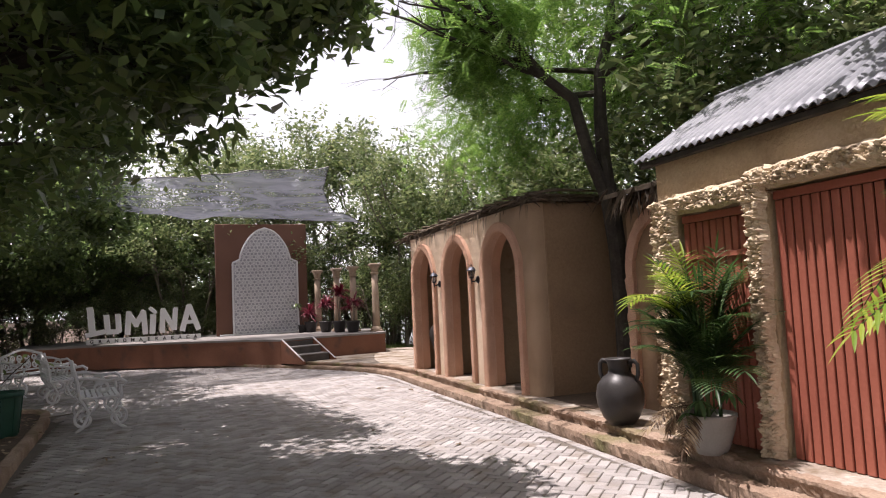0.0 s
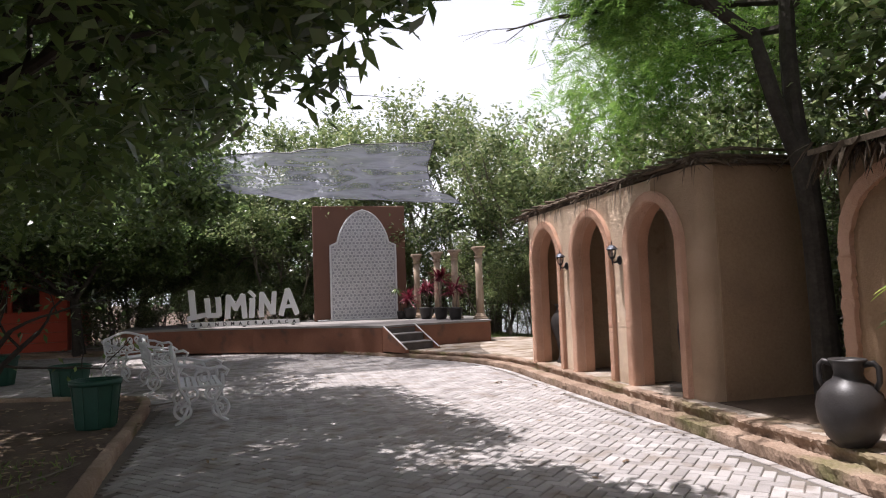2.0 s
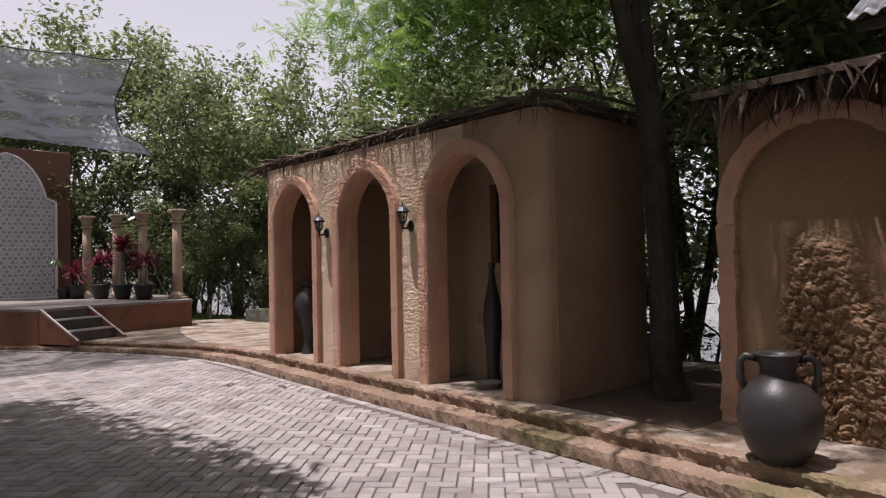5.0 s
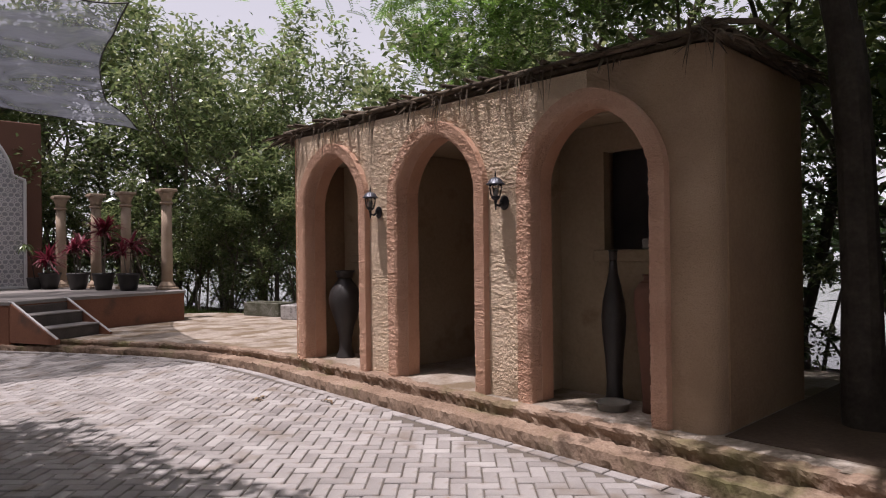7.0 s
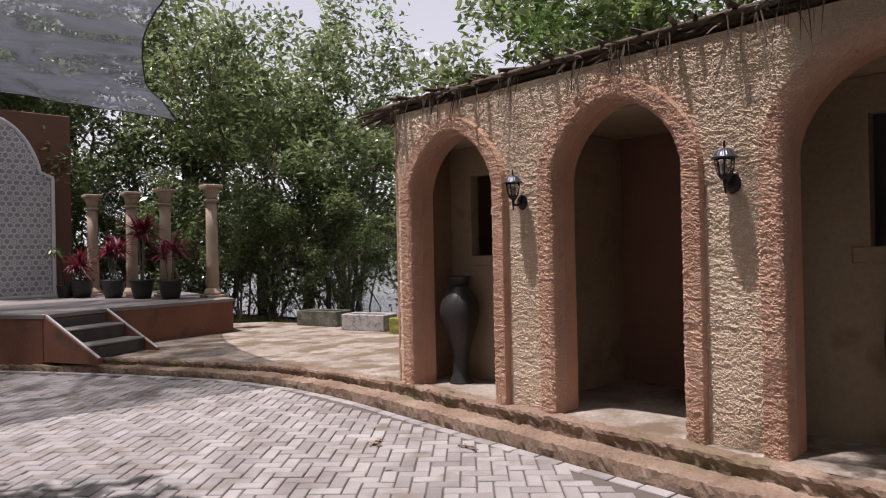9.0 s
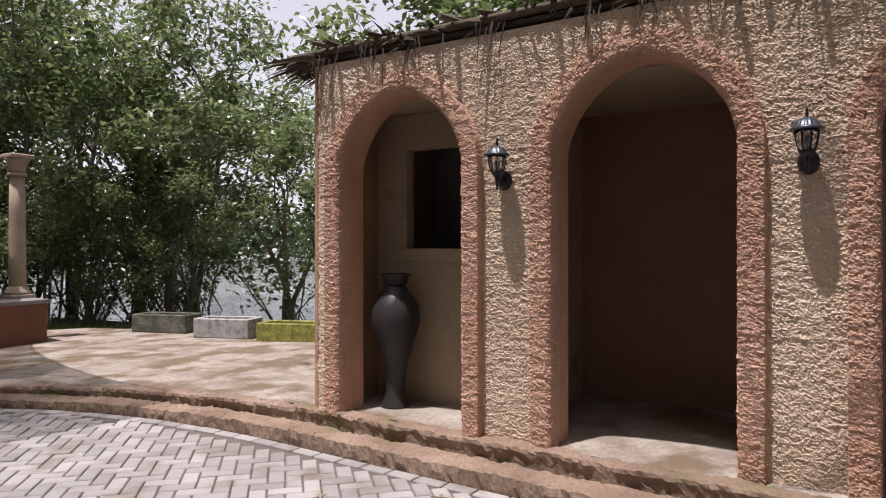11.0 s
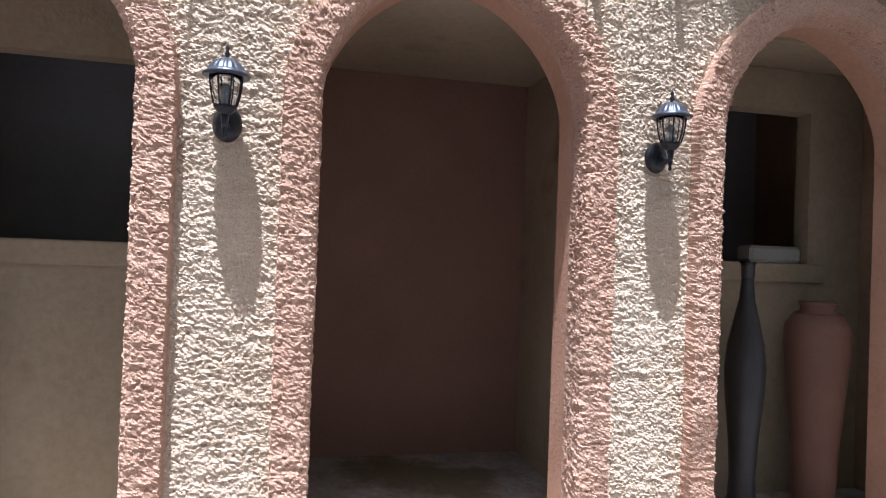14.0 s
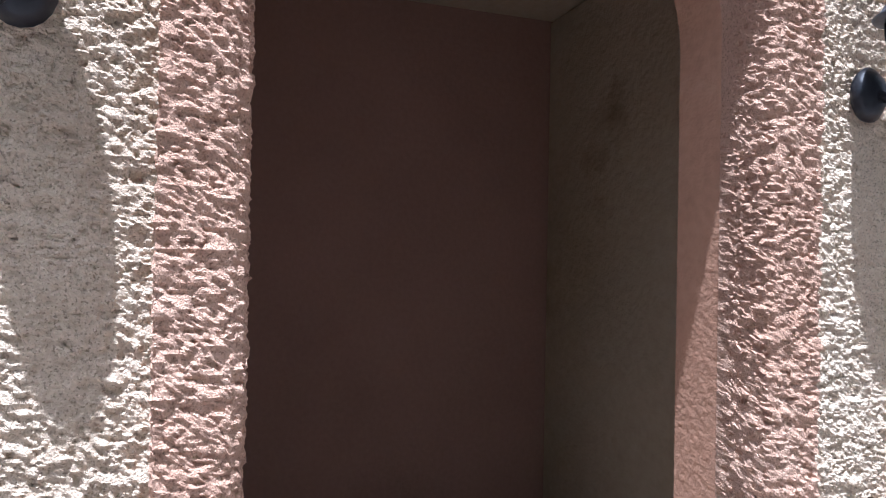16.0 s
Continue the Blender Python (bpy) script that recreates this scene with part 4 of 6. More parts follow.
def vessel(name, prof, at, material, label, seg=36, rim=0.85, category="vase"):
    """A turned jar, open at the top."""
    r, z = prof[-1]
    inner = [(r * rim, z - 0.004), (r * rim * 0.9, z - 0.08), (0.01, z - 0.09)]
    t = thing(name, label, category, at)
    cut = next((k for k in range(len(prof) - 1, 0, -1) if prof[k][1] < z - 0.05), 1)
    body = part("body", Geo().lathe(prof[:cut + 1], seg), material, t, smooth=True)
    part("rim", Geo().lathe(prof[cut:] + inner, seg), material, body, smooth=True)
    return t


vessel("tall_vase", [(0.01, 0), (0.112, 0.0), (0.108, 0.015), (0.082, 0.07), (0.070, 0.13), (0.074, 0.22), (0.104, 0.36), (0.150, 0.50), (0.183, 0.62), (0.188, 0.68), (0.172, 0.76), (0.128, 0.83), (0.088, 0.88), (0.077, 0.915), (0.086, 0.955), (0.114, 0.982), (0.119, 0.995)],
       (4.65, 12.225, FLOOR), BLACK_POT, "tall blue-black clay vase with a flared foot")
vessel("slender_vase", [(0.01, 0), (0.085, 0.0), (0.066, 0.06), (0.060, 0.16), (0.070, 0.35), (0.090, 0.55), (0.096, 0.68), (0.084, 0.80), (0.058, 0.92), (0.036, 1.02), (0.028, 1.12), (0.032, 1.18), (0.040, 1.20)],
       (4.70, 8.715, FLOOR), BLACK_POT, "slender black clay vase standing in the alcove")
vessel("clay_jar", [(0.01, 0), (0.10, 0.0), (0.096, 0.05), (0.108, 0.3), (0.135, 0.62), (0.151, 0.82), (0.146, 0.90), (0.108, 0.955), (0.080, 0.972), (0.078, 0.995), (0.086, 1.0), (0.088, 1.015)],
       (4.66, 8.342, FLOOR), RED_CLAY, "tall red-brown clay jar standing in the alcove")
tray = solid("grey_box", Geo().box(4.87, 4.99, 8.26, 8.57, 1.414, 1.50, 0.015), GREY_POT, "pale grey box lying on the window sill", "box")
low_dish = vessel("clay_dish", [(0.01, 0), (0.08, 0.0), (0.12, 0.04), (0.14, 0.06)], (4.52, 8.62, FLOOR), GREY_POT, "small grey dish on the alcove floor", category="dish")

jar = thing("round_jar", "big round black clay jar with two handles", "jar", (4.08, 5.72, FLOOR - 0.01))
jar.scale = (0.89, 0.89, 0.99)
part("body", Geo().lathe([(0.01, 0), (0.13, 0.0), (0.20, 0.08), (0.255, 0.2), (0.268, 0.30), (0.245, 0.40), (0.18, 0.475), (0.125, 0.51), (0.11, 0.55), (0.125, 0.62), (0.15, 0.65), (0.145, 0.66), (0.11, 0.64), (0.09, 0.54), (0.01, 0.53)], 40), BLACK_POT, jar, smooth=True)
for s in (-1, 1):
    part("handle", Geo().tube([(0, s * 0.12, 0.62), (0, s * 0.20, 0.635), (0, s * 0.235, 0.60), (0, s * 0.235, 0.50), (0, s * 0.20, 0.43)], 0.024, 8).turned(pose(0, 0, 0, 0, 0, 25)), BLACK_POT, jar, smooth=True)


# ---- columns and pots on the stage ----
def column(at):
    t = thing("column", "pale sandstone column with a flared capital", "column", at, group="columns on the stage")
    part("plinth", Geo().box(-0.17, 0.17, -0.17, 0.17, 0, 0.05, 0.01), COLUMN, t)
    base = part("base", Geo().lathe([(0.16, 0.05), (0.165, 0.075), (0.15, 0.10), (0.125, 0.13), (0.112, 0.16)], 24), COLUMN, t, smooth=True)
    part("shaft", Geo().lathe([(0.108, 0.16), (0.106, 0.6), (0.100, 1.2), (0.095, 1.68)], 24), COLUMN, t, smooth=True)
    part("collar", Geo().lathe([(0.096, 1.68), (0.125, 1.69), (0.125, 1.72), (0.10, 1.73)], 24), COLUMN, t, smooth=True)
    capital = part("capital", Geo().lathe([(0.10, 1.73), (0.105, 1.80), (0.13, 1.87), (0.165, 1.92), (0.15, 1.925)], 24), COLUMN, t, smooth=True)
    part("abacus", Geo().box(-0.16, 0.16, -0.16, 0.16, 1.925, 1.985, 0.012), COLUMN, capital)
    return t


for x, y in ((4.22, 22.1), (4.66, 21.2), (4.98, 20.35), (5.36, 19.2)):
    column((x, y, ST))


def leaf_strip(g, p, d, up, L, W, droop, n=4):
    """One long leaf, folded along the middle."""
    p, d, up = Vector(p), Vector(d).normalized(), Vector(up)
    side = d.cross(up)
    side = side.normalized() if side.length > 1e-4 else Vector((1, 0, 0))
    v, f = [], []
    for k in range(n + 1):
        t = k / n
        w = W * (0.35 + 1.9 * t * (1 - t) * 1.4) * (1 - t ** 3) + 0.0008
        nrm = side.cross(d)
        v += [tuple(p - side * w + nrm * w * 0.3), tuple(p), tuple(p + side * w + nrm * w * 0.3)]
        d = (d + Vector((0, 0, -droop))).normalized()
        p = p + d * (L / n)
    for k in range(n):
        a = 3 * k
        f += [(a, a + 1, a + 4, a + 3), (a + 1, a + 2, a + 5, a + 4)]
    g.add(v, f)


def cordyline_pot(at, material, label, seed, tall):
    rng = random.Random(seed)
    t = thing("potted_cordyline", label, "potted plant", at, group="pots on the stage")
    part("pot", Geo().lathe([(0.01, 0), (0.14, 0), (0.17, 0.12), (0.20, 0.29), (0.215, 0.30), (0.215, 0.34), (0.19, 0.34), (0.185, 0.29), (0.01, 0.28)], 24), BLACK_POT, t, "black plastic pot", True)
    tops = []
    for k in range(3):
        a = rng.uniform(0, 6.3)
        q = (0.1 * math.cos(a), 0.1 * math.sin(a), tall * rng.uniform(0.75, 1.0))
        part("stem", Geo().tube([(0.03 * math.cos(a), 0.03 * math.sin(a), 0.27), q], [0.012, 0.009], 5), PALE_BARK, t)
        tops.append(q)
    g = Geo()
    for q in tops:
        for k in range(22):
            a, e = rng.uniform(0, 6.3), rng.uniform(0.1, 1.3)
            leaf_strip(g, (q[0], q[1], q[2] - rng.uniform(0, 0.12)), (math.cos(a) * math.cos(e), math.sin(a) * math.cos(e), math.sin(e)), (0, 0, 1), rng.uniform(0.3, 0.5), 0.028, 0.25)
    part("leaves", g, material, t)
    return t


cordyline_pot((3.88, 21.6, ST), LEAF_RED, "black pot with a thin dark-leaved plant", 3, 0.75)
cordyline_pot((4.20, 20.82, ST), LEAF_RED, "black pot with a dark red cordyline", 4, 1.1)
cordyline_pot((4.47, 20.12, ST), LEAF_RED, "black pot with a bright red cordyline", 5, 1.25)
cordyline_pot((4.72, 19.46, ST), LEAF_RED, "black pot with a sparse red cordyline", 6, 0.95)


def dark_plant(at, seed):
    rng = random.Random(seed)
    t = thing("potted_dracaena", "thin dark plant leaning before the white panel", "potted plant", at)
    part("pot", Geo().lathe([(0.01, 0), (0.12, 0), (0.15, 0.22), (0.16, 0.24), (0.14, 0.24), (0.01, 0.2)], 20), BLACK_POT, t, "black plastic pot", True)
    part("stem", Geo().tube([(0, 0, 0.2), (-0.05, 0, 0.6), (-0.18, 0.02, 0.95)], [0.014, 0.011, 0.008], 5), BARK, t)
    g = Geo()
    for k in range(18):
        a, e = rng.uniform(0, 6.3), rng.uniform(-0.3, 1.0)
        leaf_strip(g, (-0.18, 0.02, 0.93), (math.cos(a) * math.cos(e), math.sin(a) * math.cos(e), math.sin(e)), (0, 0, 1), rng.uniform(0.25, 0.4), 0.02, 0.35)
    part("leaves", g, LEAF_DARK, t)


dark_plant((3.65, 21.8, ST), 9)


# ---- sign ----
def letter_mesh(ch, size, depth):
    cu = bpy.data.curves.new("letter", "FONT")
    cu.body, cu.size, cu.extrude, cu.align_x = ch, size, depth, "CENTER"
    cu.offset = 0.028 * size
    ob = bpy.data.objects.new("letter", cu)
    scene.collection.objects.link(ob)
    me = bpy.data.meshes.new_from_object(ob.evaluated_get(bpy.context.evaluated_depsgraph_get()))
    bpy.data.objects.remove(ob)
    return me


sign = thing("letter_sign", "white stand-up letters over a lettered base bar on the stage", "sign", (-0.95, 21.3, ST), -2.0)


def stroke(g, p, q, w, y):
    """One flat brush stroke from p to q, uneven in width, in front of the last one."""
    p, q = Vector((p[0], 0, p[1])), Vector((q[0], 0, q[1]))
    d = (q - p).normalized()
    s = Vector((d.z, 0, -d.x))
    a, b = p - d * w * 0.35, q + d * w * 0.35
    ring = [a - s * w * 0.44, p - s * w * 0.54, q - s * w * 0.48, b - s * w * 0.36, b + s * w * 0.46, q + s * w * 0.50, p + s * w * 0.46, a + s * w * 0.52]
    v = [(c.x, y, c.z) for c in ring] + [(c.x, 0.03, c.z) for c in ring]
    g.add(v, [tuple(range(8)), tuple(range(8, 16))[::-1]] + [(k, 8 + k, 8 + (k + 1) % 8, (k + 1) % 8) for k in range(8)])


# strokes of each letter: from, to (in hundredths of the sign's width, up from the bar) and width
LETTERS = (("L", ((3, 28, 5, 7, 5.6), (1, 3.8, 14.5, 6.6, 4.6))),
           ("U", ((16.8, 20.5, 18, 8, 4.8), (18.5, 6, 26, 6, 4.6), (26.6, 21, 27.6, 6.5, 4.8))),
           ("M", ((35, 4, 36, 23, 4.8), (36.2, 22, 42.5, 11.5, 4.6), (42.5, 11.5, 48.6, 23.5, 4.6), (48.6, 23, 50.4, 3.8, 4.8))),
           ("I", ((57.2, 19, 56.6, 4, 5.2), (55, 26.5, 59.2, 22.4, 3.4))),
           ("N", ((65.4, 4.4, 66, 24.6, 4.8), (66.4, 23.6, 75.4, 6.6, 4.6), (76.2, 6.4, 77.2, 24.8, 4.6))),
           ("A", ((83.6, 5, 89.4, 27, 5.0), (89.6, 27, 97.6, 5.6, 5.2), (86.4, 11.6, 94.6, 12, 3.4))))
for ch, strokes in LETTERS:
    g = Geo()
    for k, (xa, za, xb, zb, w) in enumerate(strokes):
        stroke(g, (-1.5 + 0.0302 * xa, 0.17 + 0.0302 * za), (-1.5 + 0.0302 * xb, 0.17 + 0.0302 * zb), 0.0302 * w, -0.03 - 0.003 * k)
    part("letter", g, SIGN_WHITE, sign, "bold white brushed letter " + ch)
part("base_bar", Geo().box(-1.5, 1.52, -0.035, 0.035, 0.03, 0.17, 0.006), SIGN_WHITE, sign, "white base bar")
for k, ch in enumerate("GRANDMAERAKACA"):
    me = letter_mesh(ch, 0.13, 0.004)
    me.materials.append(DARK_TEXT)
    ob = new("small_letter", me)
    ob.parent = sign
    ob.matrix_basis = pose(-1.36 + k * 0.21, -0.038, 0.055, 90, 0, 0)
for x in (-1.3, 0.0, 1.35):
    part("foot", Geo().box(x - 0.04, x + 0.04, -0.05, 0.05, 0.0, 0.032, 0.004), DARK_TEXT, sign)

# ---- shade net ----
NL, NR, FL, FR = (Vector(p) for p in ((-4.2, 21.0, 4.6), (5.5, 21.0, 4.12), (-3.5, 14.9, 4.15), (3.15, 14.75, 4.62)))
n = 64
rows = []
for i in range(n + 1):
    u = i / n
    row = []
    for j in range(n + 1):
        v = j / n
        p = NL.lerp(NR, v).lerp(FL.lerp(FR, v), u)
        sag = 0.22 * math.sin(math.pi * u) * math.sin(math.pi * v)
        p.z -= sag - 0.10 * math.sin(v * 9 + u * 3) * math.sin(math.pi * u)
        p.y += 0.3 * math.sin(math.pi * v) * u - 0.2 * math.sin(math.pi * v) * (1 - u)
        p.x -= 0.55 * math.sin(math.pi * u) * v - 0.3 * math.sin(math.pi * u) * (1 - v)
        p.z += 0.16 * noise.noise(Vector((u * 4, v * 7, 2))) + 0.05 * noise.noise(Vector((u * 11 + v * 6, v * 15, 5)))
        row.append(tuple(p))
    rows.append(row)
net = tagged(new("shade_net", grid_mesh("shade_net", np.array(rows), NET, smooth=True)), "sagging grey shade net stretched over the stage", "shade net")
for e in (rows[0], rows[-1], [r[0] for r in rows], [r[-1] for r in rows]):
    part("hem", Geo().tube(e[::2], 0.012, 5), BLACK_POT, net, "dark hem")
for p, q in ((rows[0][0], (-6.0, 24.5, 4.9)), (rows[0][-1], (7.4, 23.6, 4.6)), (rows[-1][0], (-5.2, 13.0, 4.0))):
    part("rope", Geo().tube([p, q], 0.008, 5), BLACK_POT, net, "tie rope")


# ---- benches ----
def spiral(cx, cz, r, turns, flip=1, start=0.0, n=22):
    return [(cx + flip * r * (1 - 0.8 * k / n) * math.cos(start + turns * 2 * math.pi * k / n), cz + r * (1 - 0.8 * k / n) * math.sin(start + turns * 2 * math.pi * k / n)) for k in range(n + 1)]


def bench(at, turn):
    """A scrolled cast-iron bench, 1.2 m long, facing its own -y."""
    t = thing("garden_bench", "white cast-iron garden bench with scrollwork", "bench", at, turn, group="white benches beside the bed")
    for k in range(7):
        y = -0.21 + k * 0.07
        part("seat_slat", Geo().box(-0.56, 0.56, y - 0.026, y + 0.026, 0.425, 0.445, 0.005), WHITE_METAL, t)
    for s in (-1, 1):
        x = s * 0.58
        g = Geo()
        for pts in (spiral(-0.20, 0.16, 0.13, 1.4, 1, 1.6), spiral(0.20, 0.16, 0.13, 1.4, -1, 1.6), spiral(-0.12, 0.36, 0.09, 1.3, 1, -1.6), spiral(0.12, 0.36, 0.09, 1.3, -1, -1.6), spiral(-0.02, 0.55, 0.10, 1.2, 1, 0.0)):
            g.tube([(x, a, b) for a, b in pts], 0.019, 6)
        g.tube([(x, -0.30, 0.0), (x, -0.22, 0.05), (x, -0.14, 0.24), (x, -0.25, 0.43)], 0.022, 6)
        g.tube([(x, 0.30, 0.0), (x, 0.22, 0.05), (x, 0.14, 0.24), (x, 0.25, 0.43)], 0.022, 6)
        g.tube([(x, -0.26, 0.43), (x, 0.26, 0.43)], 0.019, 6)
        part("side_frame", g, WHITE_METAL, t)
        part("armrest", Geo().tube([(x, 0.27, 0.70), (x, 0.12, 0.69), (x, -0.08, 0.64), (x, -0.24, 0.66), (x, -0.31, 0.61), (x, -0.28, 0.56), (x, -0.24, 0.58), (x, -0.25, 0.44)], 0.024, 6), WHITE_METAL, t)
        part("back_post", Geo().tube([(x, 0.25, 0.43), (x, 0.28, 0.66), (x, 0.32, 0.80)], 0.022, 6), WHITE_METAL, t)
    rail = [(x, 0.32 + 0.02 * math.cos(x * 2.6), 0.80 + 0.10 * math.cos(x * 2.7) ** 2 - (0.04 if abs(x) > 0.5 else 0)) for x in np.linspace(-0.6, 0.6, 25)]
    part("top_rail", Geo().tube(rail, 0.026, 6), WHITE_METAL, t)
    part("low_rail", Geo().tube([(-0.58, 0.265, 0.50), (0.58, 0.265, 0.50)], 0.020, 6), WHITE_METAL, t)
    for cx in (-0.45, -0.27, -0.09, 0.09, 0.27, 0.45):
        g = Geo()
        fl = 1 if cx < 0 else -1
        for pts in (spiral(cx, 0.60, 0.085, 1.4, fl, 1.5), spiral(cx, 0.74, 0.075, 1.3, -fl, -1.5)):
            g.tube([(a, 0.27 + (b - 0.5) * 0.16, b) for a, b in pts], 0.017, 6)
        part("back_scroll", g, WHITE_METAL, t)
    return t


b1 = bench((-1.08, 10.78, 0.0), 98)
copy_thing(b1, pose(-2.0, 14.0, 0.0, 0, 0, 106))
copy_thing(b1, pose(-2.75, 16.0, 0.0, 0, 0, 58))


# ---- bins, hut, planters ----
def tub(at, r, h, label):
    t = thing("plastic_tub", label, "tub", at, group="green tubs by the bed")
    part("body", Geo().lathe([(0.01, 0), (r * 0.78, 0.0), (r * 0.8, 0.02), (r * 0.97, h - 0.06), (r * 0.96, h - 0.02), (r * 0.9, h - 0.02), (r * 0.74, 0.05), (0.01, 0.04)], 28), GREEN_BIN, t, smooth=True)
    part("rim", Geo().lathe([(r * 0.95, h - 0.06), (r * 1.04, h - 0.06), (r * 1.05, h), (r * 0.96, h), (r * 0.94, h - 0.05)], 28), GREEN_BIN, t, smooth=True)
    for k in range(10):
        a = 2 * math.pi * k / 10
        c, s = math.cos(a), math.sin(a)
        part("rib", Geo().tube([(r * 0.81 * c, r * 0.81 * s, 0.03), (r * 0.98 * c, r * 0.98 * s, h - 0.06)], 0.008, 4), GREEN_BIN, t)
    return t


tub((-2.15, 10.1, 0.06), 0.27, 0.55, "dark green plastic tub at the edge of the bed")
tub((-3.35, 13.6, 0.0), 0.30, 0.52, "dark green plastic tub standing on the paving")
tub((-5.3, 16.2, 0.0), 0.36, 0.55, "dull green plastic tub near the hut")

hut = thing("red_hut", "orange-red wooden hut with dark openings and a low roof", "hut", (-8.6, 24.6, 0.12))
inv = hut.matrix_world.inverted()
hx0, hx1, hy0, hy1, hz = -11.2, -6.15, 23.9, 26.6, 2.35
for k in range(4):
    z0 = 0.12 + 0.3 * k
    part("board", Geo().box(hx0, hx1, hy0, hy0 + 0.06, z0, z0 + 0.29, 0.01).turned(inv), RED_KIOSK, hut)
part("lintel", Geo().box(hx0, hx1, hy0, hy0 + 0.08, 2.02, hz, 0.01).turned(inv), RED_KIOSK, hut)
for x in (hx0, -9.4, -7.75, hx1 - 0.75):
    part("post", Geo().box(x, x + (0.75 if x > -7 else 0.12), hy0, hy0 + 0.082, 1.325, 2.015, 0.008).turned(inv), RED_KIOSK, hut)
part("counter", Geo().box(hx0, hx1, hy0 - 0.2, hy0 + 0.1, 1.30, 1.345, 0.008).turned(inv), RED_KIOSK, hut)
part("side_wall", Geo().box(hx1 - 0.08, hx1, hy0 + 0.085, hy1, 0.12, hz, 0.01).turned(inv), RED_KIOSK, hut)
part("side_wall", Geo().box(hx0, hx0 + 0.08, hy0 + 0.085, hy1, 0.12, hz, 0.01).turned(inv), RED_KIOSK, hut)
part("back_wall", Geo().box(hx0 + 0.085, hx1 - 0.085, hy1 - 0.08, hy1, 0.12, hz, 0.01).turned(inv), MAROON, hut, "dark inside wall")
g = Geo()
v = [(hx0 - 0.3, hy0 - 0.35, hz + 0.004), (hx1 + 0.25, hy0 - 0.35, hz + 0.004), (hx1 + 0.25, hy1 + 0.3, hz + 0.004), (hx0 - 0.3, hy1 + 0.3, hz + 0.004), (hx0 + 0.3, 25.2, hz + 0.85), (hx1 - 0.35, 25.2, hz + 0.85)]
g.add(v, [(0, 1, 5, 4), (1, 2, 5), (2, 3, 4, 5), (3, 0, 4), (3, 2, 1, 0)])
part("roof", g.turned(inv), RED_KIOSK, hut)


def planter(x, y, sx, sy, h, material, label, turn):
    t = thing("planter_box", label, "planter", (x, y, 0.155), turn, group="planters by the lake")
    for a in ((-sx, sx, -sy, -sy + 0.06), (-sx, sx, sy - 0.06, sy), (-sx, -sx + 0.06, -sy + 0.061, sy - 0.061), (sx - 0.06, sx, -sy + 0.061, sy - 0.061)):
        part("side", Geo().box(a[0], a[1], a[2], a[3], 0, h, 0.012), material, t)
    part("earth", Geo().box(-sx + 0.061, sx - 0.061, -sy + 0.061, sy - 0.061, 0.02, h - 0.06, 0.004), SOIL, t, "dark planting earth")
    return t


planter(6.98, 18.15, 0.46, 0.22, 0.27, MOSS_BOX, "dark mossy concrete planter at the waterside", -72)
planter(7.05, 16.88, 0.42, 0.22, 0.27, PAINT_BOX, "planter of peeling white paint at the waterside", -70)
planter(7.22, 15.80, 0.43, 0.22, 0.25, YELLOW_BOX, "yellow-green painted planter at the waterside", -71)
planter(7.45, 14.72, 0.42, 0.22, 0.26, PAINT_BOX, "planter of peeling white paint at the waterside", -74)
bollard = thing("bollard", "thin dark post at the water's edge", "post", (7.9, 19.4, -0.06))
part("shaft", Geo().tube([(0, 0, 0), (0, 0, 0.95)], 0.05, 8), BARK, bollard)
part("knob", Geo().lathe([(0.05, 0.95), (0.075, 0.98), (0.06, 1.03), (0.01, 1.05)], 10), BARK, bollard)


# ---- potted palms ----
def frond(g, stems, base, yaw, lift, L, droop, rng, lw=0.012, leaflet=0.27):
    p = Vector(base)
    d = Vector((math.cos(yaw) * math.cos(lift), math.sin(yaw) * math.cos(lift), math.sin(lift)))
    pts = [p.copy()]
    n = 16
    for k in range(n):
        d = (d + Vector((0, 0, -droop / n))).normalized()
        p = p + d * (L / n)
        pts.append(p.copy())
        if k > 3:
            side = d.cross(Vector((0, 0, 1))).normalized()
            s = leaflet * (1 - 0.55 * abs((k - 8) / 9)) * rng.uniform(0.85, 1.1)
            for sg in (-1, 1):
                leaf_strip(g, p, d * 0.55 + side * sg * 0.75 + Vector((0, 0, 0.15)), (0, 0, 1), s, lw, 0.16, 3)
    leaf_strip(g, p, d, (0, 0, 1), leaflet * 0.7, lw, 0.1, 3)
    stems.tube(pts[::2], [0.008 * (1 - 0.09 * k) for k in range(len(pts[::2]))], 5)


